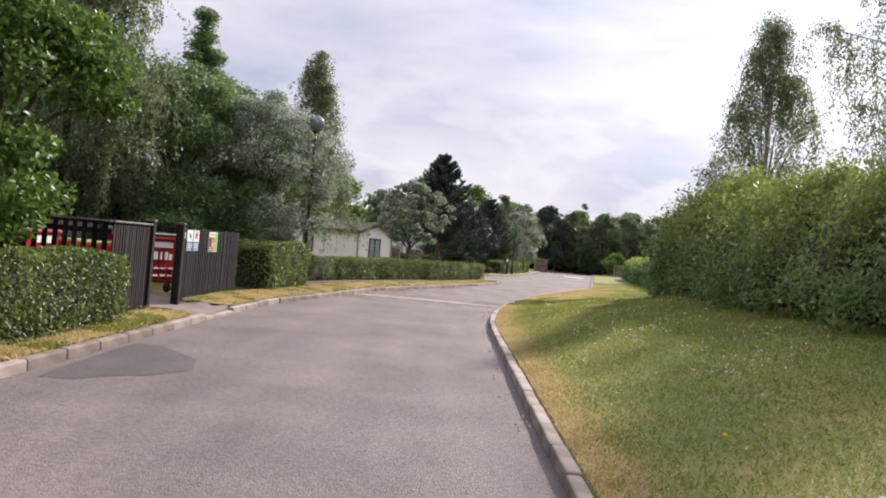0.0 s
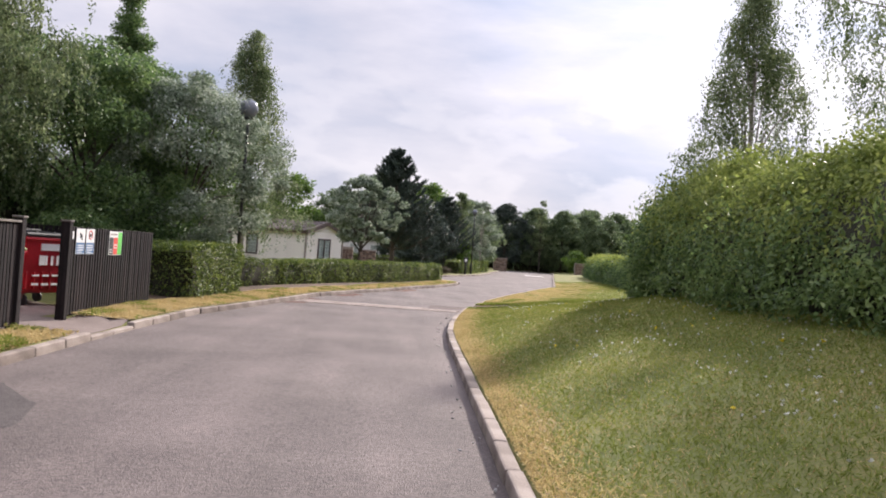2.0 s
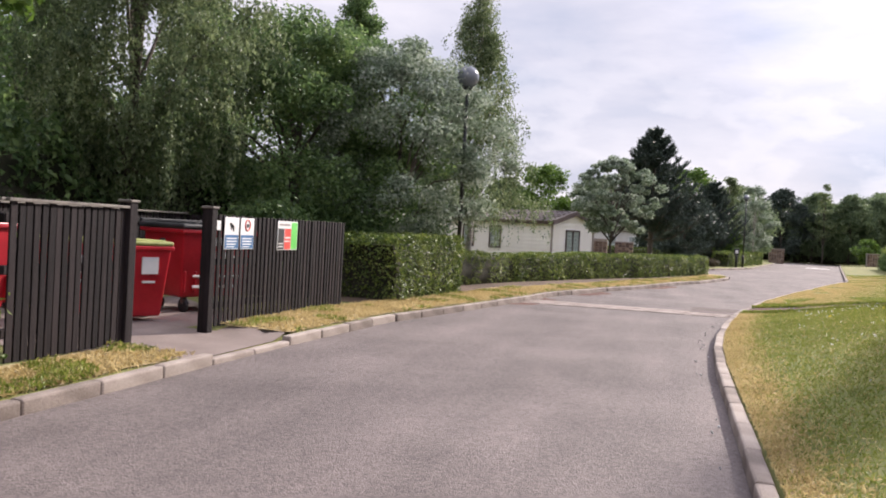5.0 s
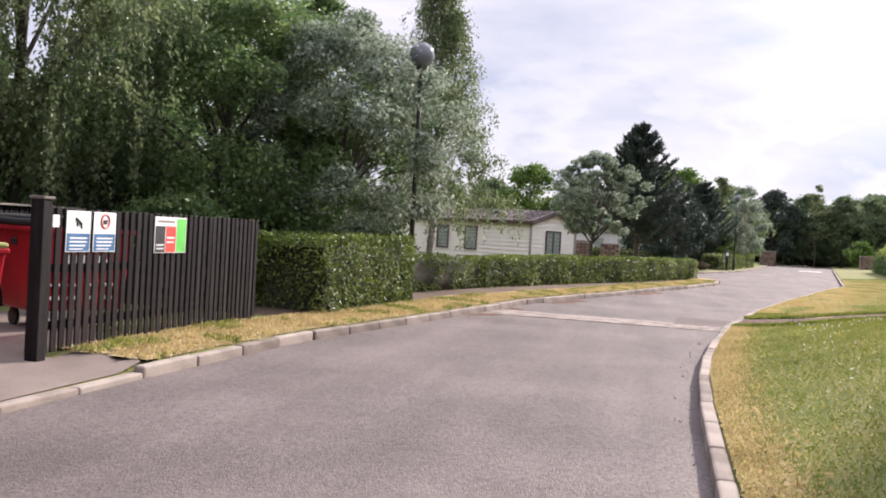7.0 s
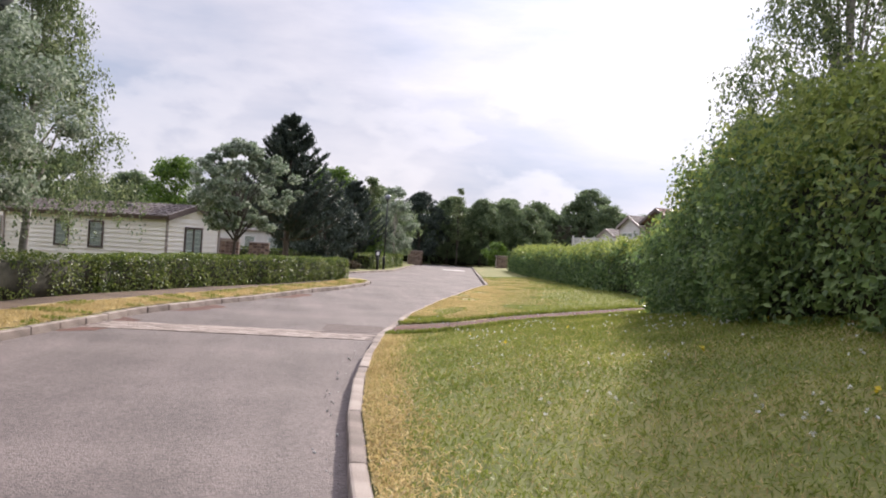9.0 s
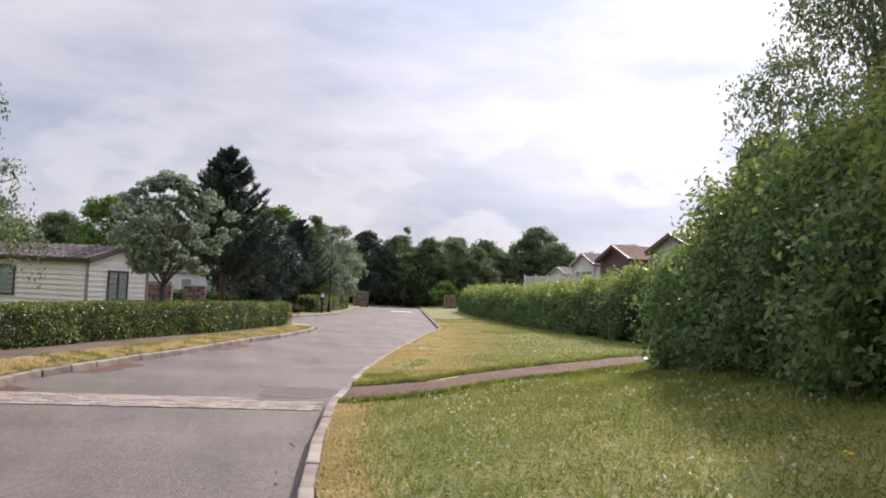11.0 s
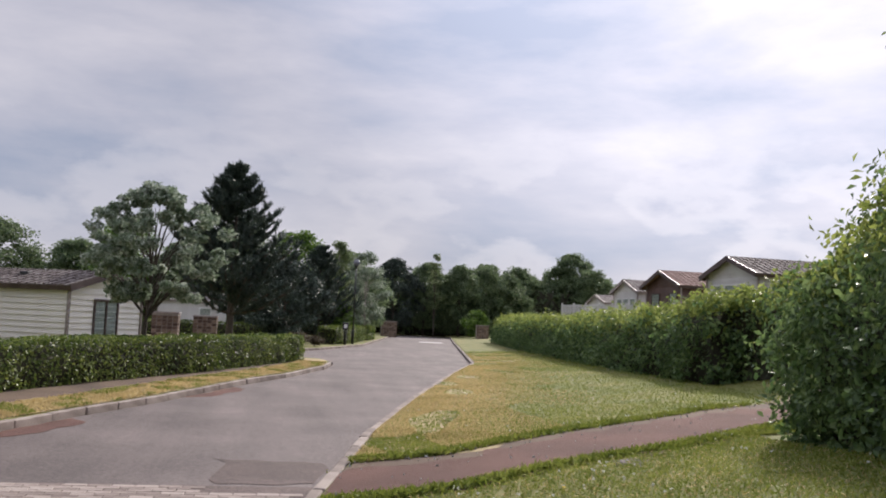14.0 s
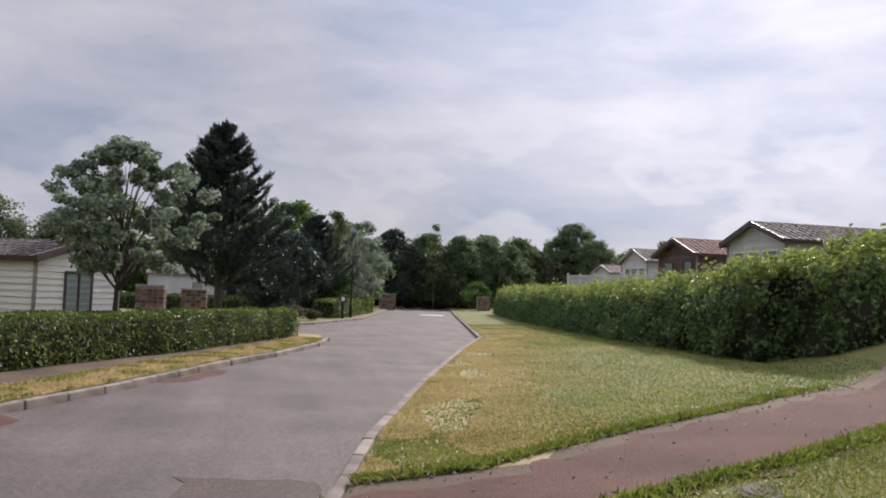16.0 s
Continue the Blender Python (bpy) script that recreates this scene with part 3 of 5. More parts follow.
            zz = np.where(use, zz[pick][own], zz)
        if face >= 3:
            p = p + np.stack([tx, ty, 0 * s], 1) * RNG.normal(0, 0.05, (c, 1))
        p[:, 2] = np.maximum(p[:, 2], foot + 0.02)
        at_.append(p[keep])
        fc.append(nrm[keep])
        tops.append((zz + RNG.normal(0, 0.14, c) > (young if face != 2 else 0.0))[keep])
    p, nr, tp = np.concatenate(at_), np.concatenate(fc), np.concatenate(tops)
    # upper leaves take the lighter material, which has sunlight in its colour
    if top_material:
        link("foliage", leaf_mesh("foliage", (p - off)[~tp], nr[~tp], size), leaf_material, e)
        link("sunlit_growth", leaf_mesh("sunlit_growth", (p - off)[tp], nr[tp], size), top_material, e, "yellow-green young leaves coloured as sunlit")
    else:
        link("foliage", leaf_mesh("foliage", p - off, nr, size), leaf_material, e)
    return e


def clumps_in(shape, n, radius, low, high, rng):
    """Centres of leaf clumps inside a crown: 'round', 'cone' or 'wide'."""
    out = []
    while len(out) < n:
        u = rng.uniform(0, 1)
        a = rng.uniform(0, 6.2832)
        prof = {"round": math.sin(math.pi * min(0.97, 0.10 + 0.87 * u)) ** 0.65, "cone": (1 - u) ** 0.85 * 0.95 + 0.05, "wide": (1 - u ** 2.4) ** 0.7,
                "tall": math.sin(math.pi * min(0.98, 0.16 + 0.82 * u)) ** 0.8}[shape]
        lump = 1 + 0.28 * math.sin(a * 3 + u * 7) * math.sin(u * 9 + a * 2)
        r = radius * prof * lump * rng.uniform(0.15, 1.0) ** 0.45
        out.append((r * math.cos(a), r * math.sin(a), low + (high - low) * u))
    return np.array(out)


def tree(name, label, x, y, height, radius, low, leaf_material, shape="round", leaves=20000, size=0.09, clump=0.55, n_clumps=90, trunk=0.12, bark=BARK, seed=1, slim=0.55,
         weep=0.0, lean=(0, 0), upright=False, z=None, limbs=16, trunks=1, category="tree", spread=0.8):
    rng = np.random.default_rng(seed)
    z = land(x, y) - 0.03 if z is None else z
    e = thing(name, label, category, (x, y, z))
    cen = clumps_in(shape, n_clumps, radius, low, height - clump * 0.6, rng)
    cen[:, 0] += lean[0] * cen[:, 2] / height
    cen[:, 1] += lean[1] * cen[:, 2] / height
    for t_ in range(trunks):
        bm = bmesh.new()
        ox, oy = (0, 0) if trunks == 1 else (0.35 * math.cos(t_ * 2.4), 0.35 * math.sin(t_ * 2.4))
        hh = height * (0.86 - 0.1 * t_)
        m = 9
        pts = [(ox * (0.3 + 1.4 * k / m) + lean[0] * k / m * 0.8 + 0.05 * radius * noise.noise((seed, k * 0.6, t_)), oy * (0.3 + 1.4 * k / m) + lean[1] * k / m * 0.8 + 0.05 * radius * noise.noise((k * 0.6, seed, t_)), hh * k / m) for k in range(m + 1)]
        tube(bm, pts, [trunk * (1.25 if k == 0 else 1 - 0.92 * k / m) for k in range(m + 1)], 8)
        part("trunk", bm, bark, e)
    bm = bmesh.new()
    for c in cen[:: max(1, n_clumps // limbs)]:
        f0 = rng.uniform(0.35, 0.75) * c[2]
        f0 = max(f0, low * 0.75)
        p0 = Vector((lean[0] * f0 / height * 0.8, lean[1] * f0 / height * 0.8, min(f0, height * 0.8)))
        p1 = Vector(c)
        pm = (p0 + p1) / 2 + Vector((0, 0, 0.12 * (p1 - p0).length))
        r0 = trunk * 0.42 * (1 - 0.6 * f0 / height)
        tube(bm, [p0, pm, p1], [r0, r0 * 0.6, r0 * 0.2], 5, cap=False)
    part("branchwork", bm, bark, e)
    per = leaves // n_clumps
    idx = np.repeat(np.arange(n_clumps), per)
    n = len(idx)
    d = unit(rng.normal(0, 1, (n, 3)))
    rad = clump * rng.uniform(0.6, 1.25, n_clumps)[idx] * rng.uniform(0, 1, n) ** 0.5
    flat = np.array([1, 1, 0.62])
    p = cen[idx] + d * rad[:, None] * flat
    if weep:
        # hanging strands of leaves under each clump
        strand = rng.integers(0, 7, n)
        sx = np.array([[noise.noise((i * 1.3, s_ * 2.1, seed)), noise.noise((s_ * 1.7, i * 0.9, seed + 4))] for i in range(n_clumps) for s_ in range(7)]) * clump * 2.0
        hang = rng.uniform(0, 1, n)
        lens = rng.uniform(0.4, 1.0, n_clumps * 7)[idx * 7 + strand] * weep
        q = cen[idx].copy()
        q[:, :2] += sx[idx * 7 + strand] * (0.45 + 0.55 * np.minimum(1, hang * 2.5))[:, None] + rng.normal(0, 0.045, (n, 2))
        q[:, 2] += 0.15 * clump - hang * lens
        use = rng.uniform(0, 1, n) < 0.72
        p = np.where(use[:, None], q, p)
        p[:, 2] = np.maximum(p[:, 2], 0.5)
    facing = unit(p - cen[idx]) * 0.5 + np.array([0, 0, 0.7])
    point = None
    if weep:
        point = np.tile(np.array([[0, 0, -1.0]]), (n, 1))
    if upright:
        point = np.tile(np.array([[0, 0, 1.0]]), (n, 1))
    link("crown", leaf_mesh("crown", p, facing, size, slim, 0.25, spread, point, 0.6 if point is not None else 0.0), leaf_material, e)
    return e


def pine(label, x, y, height, radius, low, seed, z=0.08, density=1.0):
    """A pine with whorls of upswept branches, each carrying brushes of needles."""
    rng = np.random.default_rng(seed)
    e = thing("pine_tree", label, "tree", (x, y, z))
    bm = bmesh.new()
    m = 8
    tube(bm, [(0.05 * noise.noise((k, seed, 0)), 0.05 * noise.noise((seed, k, 0)), height * 0.98 * k / m) for k in range(m + 1)], [0.17 * (1 - 0.93 * k / m) for k in range(m + 1)], 8)
    part("trunk", bm, BARK, e)
    bm = bmesh.new()
    pts, dirs = [], []
    lev = low
    while lev < height - 0.15:
        u = (lev - low) / (height - low)
        reach = radius * (1 - u) ** 0.92 * (0.82 + 0.18 * min(1, u * 4)) + 0.10
        for k in range(int(9 - 3 * u)):
            a = rng.uniform(0, 6.2832)
            rr = reach * rng.uniform(0.6, 1.12)
            n = 7
            prev = []
            for s in range(n + 1):
                q = s / n
                prev.append(Vector((rr * q * math.cos(a), rr * q * math.sin(a), lev + rr * (0.05 * q + 0.42 * q ** 2.4))))
            tube(bm, prev[::3] + [prev[-1]], [0.03 * (1 - u) + 0.008] * (len(prev[::3])) + [0.004], 4, cap=False)
            for q, c in zip(range(n + 1), prev):
                if q < 2 and u < 0.8:
                    continue
                twigs = 3 if q < n else 4
                for _ in range(twigs):
                    b = a + rng.normal(0, 0.8)
                    d = Vector((math.cos(b) * 0.7, math.sin(b) * 0.7, rng.uniform(0.5, 1.2))).normalized()
                    ln_ = rng.uniform(0.22, 0.46) * (0.7 + 0.5 * (1 - u))
                    for g in np.linspace(0, 1, int(9 * density)):
                        pts.append(c + d * ln_ * g)
                        dirs.append(d)
        lev += (0.34 + 0.10 * rng.uniform()) * (1 - 0.4 * u)
    part("branchwork", bm, BARK, e)
    P_, D_ = np.array(pts), np.array(dirs)
    P_, D_ = np.repeat(P_, 3, 0), np.repeat(D_, 3, 0)
    P_ = P_ + rng.normal(0, 0.035, P_.shape)
    link("crown", leaf_mesh("crown", P_, rng.normal(0, 1, P_.shape), 0.19, 0.15, 0.1, 0.3, D_, 0.75), LEAF_PINE, e)
    return e


# ---- hedges ----
hedge("clipped green hedge with glossy leaves beside the bin store", [(-5.1, 2.0), (-5.1, 6.0), (-5.05, 12.85)], 1.0, 0.97, LEAF_LAUREL, 0.06, 900, 0.045)
hedge("tall clipped green hedge block at the road edge", [(-5.15, 22.9), (-4.8, 26.7)], [1.35, 1.25], 1.2, LEAF_LAUREL, 0.06, 900, 0.045)
hedge("low clipped green hedge with thin bare spots along the verge", [(-5.2, 28.4), (-4.3, 32.5)], 0.8, 0.8, LEAF_LAUREL, 0.06, 480, 0.05, gaps=0.75)
hedge("low clipped green hedge along the grass verge", [(-4.3, 32.5), (-2.7, 37.6), (-0.9, 42.4), (1.45, 50.2)], 0.9, [0.8, 0.84, 0.86, 0.82], LEAF_LAUREL, 0.07, 620, 0.04)
hedge("low clipped hedge at the side road corner", [(3.4, 71.2), (4.2, 74.0), (7.2, 90)], 1.2, 1.0, LEAF_LAUREL, 0.10, 220, 0.04)
hedge("shaggy beech hedge with yellow-green, sunlit-coloured top growth on the grass bank", [(6.0, -3), (5.95, 9.0), (6.0, 16.0), (6.25, 21.5)], [2.4, 2.4, 2.5, 2.6], [1.6, 1.55, 1.75, 1.95], LEAF_BEECH, 0.082, 1200, 0.20, LEAF_BEECH_TOP, lean=0.62, shag=0.5, young=0.55)
hedge("tall shaggy beech bush at the hedge end by the path", [(6.25, 20.6), (6.85, 24.0), (7.4, 27.8)], [2.5, 2.4, 1.9], [2.0, 2.4, 2.0], LEAF_GREEN, 0.082, 1200, 0.22, LEAF_BEECH_TOP, lean=0.5, shag=0.5, young=0.8)
# same species as the bank hedge; the darker leaf colour supplies its shaded side
hedge("long shaggy hedge climbing behind the lawn", [(12.0, 39.3), (12.5, 46.5), (13.8, 56.0), (15.6, 72), (18.6, 92)], 1.9, [2.0, 1.75, 1.65, 1.75, 1.8], LEAF_GREEN, 0.13, 330, 0.14, LEAF_BEECH_TOP, lean=0.3, shag=0.35, young=0.85)
hedge("long shaggy hedge beside the footpath", [(11.9, 39.0), (15.8, 40.2), (24.0, 43.0)], 1.9, [1.95, 2.0, 2.1], LEAF_GREEN, 0.13, 330, 0.14, LEAF_BEECH_TOP, lean=0.3, shag=0.35, young=0.88)

# ---- trees ----
tree("broadleaf_tree", "large leafy tree with light green leaves behind the hedge", -6.55, 12.6, 6.6, 1.45, 1.3, LEAF_LIME, "tall", 30000, 0.12, 0.6, 90, 0.11, seed=3)
tree("birch_tree", "weeping birch with hanging branches behind the bin store", -9.9, 22.4, 9.2, 2.2, 2.0, LEAF_BIRCH, "round", 70000, 0.085, 0.65, 130, 0.15, BARK, seed=4, weep=1.7)
tree("broadleaf_tree", "dark green leafy tree behind the bin store", -13.2, 17.5, 7.0, 2.8, 0.7, LEAF_GREEN, "round", 40000, 0.11, 0.7, 110, 0.16, seed=5)
tree("broadleaf_tree", "dark green spreading tree behind the hedge", -8.1, 26.2, 6.4, 2.7, 0.6, LEAF_GREEN, "round", 52000, 0.10, 0.7, 130, 0.16, seed=6)
tree("broadleaf_tree", "dark green dense tree beside the road hedge", -7.4, 29.0, 6.3, 2.7, 0.5, LEAF_GREEN, "round", 42000, 0.10, 0.7, 110, 0.16, seed=16)
tree("whitebeam_tree", "whitebeam tree with silvery leaves beside the street lamp", -6.0, 27.2, 5.9, 2.25, 1.3, LEAF_SILVER, "round", 38000, 0.09, 0.5, 120, 0.09, seed=7)
tree("birch_tree", "slender weeping birch with silvery drooping twigs", -5.2, 31.6, 8.2, 1.85, 1.9, LEAF_BIRCH, "cone", 36000, 0.07, 0.4, 120, 0.10, BIRCHBARK, seed=8, weep=1.3)
tree("conifer_tree", "tall narrow tree with a tiered top", -11.3, 38.0, 10.8, 2.0, 2.0, LEAF_GREEN, "cone", 24000, 0.12, 0.5, 90, 0.14, seed=9)
tree("broadleaf_tree", "dark leafy tree in the shelter belt", -13.0, 31.0, 8.0, 3.2, 0.8, LEAF_GREEN, "round", 30000, 0.13, 0.9, 90, 0.16, seed=10)
tree("broadleaf_tree", "dark leafy tree at the back of the shelter belt", -14.5, 25.0, 6.5, 3.4, 0.8, LEAF_GREEN, "round", 30000, 0.14, 0.9, 90, 0.16, seed=11)
tree("broadleaf_tree", "leafy tree behind the bin store hedge", -12.0, 10.0, 9.0, 3.4, 0.8, LEAF_GREEN, "round", 30000, 0.14, 0.9, 90, 0.16, seed=12)
tree("whitebeam_tree", "young whitebeam tree with silver leaves before the caravan", -2.05, 42.0, 4.6, 1.6, 1.7, LEAF_SILVER, "round", 17000, 0.12, 0.23, 170, 0.07, seed=13, spread=0.9, lean=(0.1, 0), limbs=40)
pine("dark green pine with upswept branch tips behind the hedge", -0.88, 54.0, 7.2, 2.8, 1.5, 14, 0.08, 1.3)
pine("dark bushy pine beside the side road", 3.1, 82.0, 6.5, 3.3, 0.3, 15, 0.08, 0.8)
tree("birch_tree", "slim young birch with pale leaves", 6.6, 86.0, 7.0, 1.5, 1.4, LEAF_SILVER, "tall", 7000, 0.16, 0.5, 60, 0.08, BIRCHBARK, seed=17)
tree("birch_tree", "slim young birch beside the pine", 4.6, 88.0, 7.4, 1.5, 1.0, LEAF_BIRCH, "tall", 7000, 0.16, 0.5, 60, 0.08, BIRCHBARK, seed=18)
tree("birch_tree", "weeping birch rising above the beech hedge", 8.6, 25.6, 8.4, 2.0, 2.6, LEAF_BIRCH, "cone", 36000, 0.07, 0.5, 110, 0.11, BIRCHBARK, seed=19, weep=1.5)
tree("birch_tree", "weeping birch behind the beech hedge", 10.9, 21.0, 9.6, 2.4, 2.6, LEAF_BIRCH, "tall", 34000, 0.075, 0.55, 100, 0.12, BIRCHBARK, seed=20, weep=1.5)
tree("broadleaf_tree", "green shrub tree behind the beech hedge", 9.4, 25.6, 3.0, 1.4, 0.5, LEAF_BEECH, "round", 20000, 0.10, 0.6, 70, 0.08, seed=21)
for k, (x, y, h, r) in enumerate(((12.6, 122, 8.9, 3.1), (16.4, 124, 8.8, 3.2), (20.4, 123, 8.6, 3.2), (24.0, 126, 8.8, 3.2), (27.2, 128, 8.2, 3.2), (9.0, 127, 7.4, 2.8))):
    tree("broadleaf_tree", "dark woodland tree at the end of the road", x, y, h, r, 1.2 if k < 2 else 0.6, LEAF_PINE if k < 1 else LEAF_FAR, "tall", 20000, 0.24, 0.8, 170, 0.13, seed=30 + k, z=0.05)
tree("broadleaf_tree", "thin tall sapling at the road end", 17.0, 120, 9.6, 1.0, 3.0, LEAF_BIRCH, "tall", 2500, 0.22, 0.5, 40, 0.08, seed=38, z=0.05)
tree("broadleaf_tree", "round crowned dark tree on the rise", 40.0, 141, 11.4, 3.6, 4.0, LEAF_FAR, "round", 16000, 0.28, 0.9, 150, 0.22, seed=39, z=1.0)
for k in range(12):
    tree("broadleaf_tree", "woodland tree beyond the lawn", 24 + k * 3.4, 134 + (k * 7 % 11), 8.6 + (k * 5 % 7) * 0.25, 3.6, 0.4, LEAF_FAR, "round", 14000, 0.3, 0.95, 150, 0.15, seed=50 + k, z=0.4)
for k in range(11):
    tree("broadleaf_tree", "leafy tree behind the caravans", -40 + k * 4.6, 92 + (k * 5 % 9), 7.4 + (k * 3 % 5) * 0.5, 3.2, 0.8, LEAF_LIME if k % 3 == 0 else LEAF_FAR, "round", 13000, 0.26, 0.9, 140, 0.15, seed=70 + k, z=0.1)
for k in range(9):
    tree("broadleaf_tree", "leafy tree closing the shelter belt", -17 - (k * 3 % 5), -12 + k * 7.0, 7.0, 3.4, 0.6, LEAF_GREEN, "round", 6000, 0.3, 1.1, 50, 0.15, seed=90 + k, z=0.1)
tree("broadleaf_tree", "dark dense tree behind the side road pine", -0.5, 82.0, 6.0, 2.8, 0.5, LEAF_PINE, "round", 16000, 0.2, 0.7, 130, 0.13, seed=140, z=0.05)
tree("broadleaf_tree", "dark dense tree between the pines", 0.9, 71.0, 5.0, 2.2, 0.4, LEAF_PINE, "round", 16000, 0.17, 0.6, 120, 0.12, seed=141, z=0.05)

hedge("dense woodland edge closing the view", [(-30, 131), (10, 130), (30, 136), (75, 150)], 3.5, [5.5, 7.4, 7.4, 8.0], LEAF_FAR, 0.34, 45, 0.6, base=0.0, shag=0.8, category="woodland edge")
hedge("dense tree belt behind the caravans", [(-70, 96), (-30, 100), (6, 103)], 3.5, [4.0, 4.0, 3.6], LEAF_FAR, 0.32, 45, 0.6, base=0.0, shag=0.8, category="woodland edge")
hedge("dark undergrowth of the shelter belt", [(-11.0, 2.0), (-11.4, 20.0), (-9.5, 32.0), (-13.5, 42.0)], 2.2, [3.2, 2.8, 2.4, 2.4], LEAF_GREEN, 0.16, 150, 0.3, category="undergrowth")


hedge("dark low hedge behind the brick pillars", [(-9.0, 76.0), (-0.5, 78.0)], 1.0, 0.9, LEAF_LAUREL, 0.12, 160, 0.05)


# ---- kerbs, stone by stone ----
def kerb_line(name, label, xs, y0, y1, side, near):
    e = thing(name, label, "kerb", kind="structure")
    bm = boxed(-0.06, -0.455, -0.14, 0.06, 0.455, 0.0, bevel=0.02)
    me = bpy.data.meshes.new("kerb_stone")
    bm.to_mesh(me)
    bm.free()
    me.materials.append(KERB)
    y = y0
    while y < y1:
        x = xs(y)
        a = math.atan2(xs(y + 0.46) - xs(y - 0.46), 0.92)
        ob = new("kerb_stone", me)
        ob.parent = e
        low = side < 0 and 15.0 < y < 17.3
        ob.matrix_basis = pose(x + side * 0.07 + random.uniform(-0.006, 0.006), y, KERB_H + 0.006 + random.uniform(-0.008, 0.006) - (0.06 if low else 0), random.uniform(-0.4, 0.4), 0, -math.degrees(a) + random.uniform(-0.4, 0.4))
        y += 0.922 * math.cos(a)
    return e


kerb_line("kerb_right", "pale concrete kerb stones edging the grass bank", right_kerb, 0.2, 122, 1, 40)
kerb_line("kerb_left", "pale concrete kerb stones edging the dry verge", left_kerb, 1.0, 52.6, -1, 40)
kerb_line("kerb_far", "pale concrete kerb stones past the side road", left_kerb, 63.4, 118, -1, 40)


# ---- block strip across the road ----
strip = thing("block_paving", "strip of pale concrete blocks set across the asphalt road", "paving", kind="structure")
bed = strip_sheet("block_bed", PATCH, "dark joint bed between the paving blocks", "paving", poly([(left_kerb(26.8) + 0.02, 26.8), (right_kerb(26.8) - 0.02, 26.8)]),
                  poly([(left_kerb(28.0) + 0.02, 28.0), (right_kerb(28.0) - 0.02, 28.0)]), 10, 0.004, 0, lambda x, y: 0.0)
bm = boxed(-0.099, -0.049, -0.04, 0.099, 0.049, 0.0, bevel=0.005)
BLOCKMESH = bpy.data.meshes.new("block")
bm.to_mesh(BLOCKMESH)
bm.free()
BLOCKMESH.materials.append(BLOCK)
for r in range(11):
    y = 26.86 + 0.105 * r
    x = left_kerb(y) + 0.13 + (0.103 if r % 2 else 0)
    while x < right_kerb(y) - 0.14:
        if not (x > 0.75 and r > 7):
            ob = new("block", BLOCKMESH)
            ob.parent = strip
            ob.matrix_basis = pose(x, y, 0.012 + random.uniform(-0.003, 0.002), 0, 0, random.uniform(-0.7, 0.7))
        x += 0.206


# ---- verges ----
def verge(name, label, side, ys, d0, d1, material, wob=0.12):
    k = left_kerb if side < 0 else right_kerb
    return strip_sheet(name, material, label, "verge", poly([(k(y) + side * d0, y) for y in ys]), poly([(k(y) + side * (d1(y)), y) for y in ys]), len(ys) * 4, 0.012, wob)


DRYTURF = surface("dry_turf", [(0.22, 0.165, 0.085), (0.37, 0.285, 0.15), (0.49, 0.40, 0.235)], 0.95, 1.3, 40, 0.5, 0.6)
verge("verge", "straw-dry grass verge beside the hedge", -1, list(np.arange(2, 15.2, 0.8)), 0.15, lambda y: 0.95, DRYTURF, 0.1)
verge("verge", "straw-dry grass verge below the fence", -1, list(np.arange(17.4, 28.2, 0.6)), 0.15, lambda y: float(np.interp(y, [17, 22, 25, 28], [1.0, 1.1, 0.9, 1.3])), DRYTURF, 0.1)
verge("verge", "straw-dry grass verge along the low hedge", -1, list(np.arange(28.2, 52.4, 0.8)), 0.15, lambda y: float(np.interp(y, [28, 34, 48, 52], [1.5, 1.05, 0.85, 1.1])), DRYTURF, 0.1)
verge("verge", "thin dry grass edge along the kerb of the bank", 1, list(np.arange(2, 26.4, 0.6)), 0.15, lambda y: 0.42 + 0.10 * math.sin(y * 1.3), DRYTURF, 0.12)
verge("verge", "dry mown stripe beside the kerb of the lawn", 1, list(np.arange(29.0, 58, 0.8)), 0.15, lambda y: 1.5 + 0.4 * math.sin(y * 0.7), DRYTURF, 0.7)


verge("soil_strip", "bare brown soil below the hedge", -1, list(np.arange(22.0, 52.0, 0.8)), 0.8, lambda y: float(np.interp(y, [22, 28, 34, 52], [2.4, 3.0, 2.6, 2.2])), SOIL, 0.05).location.z = -0.005
verge("soil_strip", "bare brown soil below the bin store hedge", -1, list(np.arange(2.0, 14.0, 0.8)), 0.7, lambda y: 1.8, SOIL, 0.05).location.z = -0.005

# ---- bin store ----
FENCE_X = -5.15


def slat_mesh(h):
    bm = boxed(-0.011, -0.040, 0.0, 0.011, 0.040, h, bevel=0.005)
    me = bpy.data.meshes.new("slat")
    bm.to_mesh(me)
    bm.free()
    me.materials.append(FENCE)
    return me


SLAT = slat_mesh(1.40)


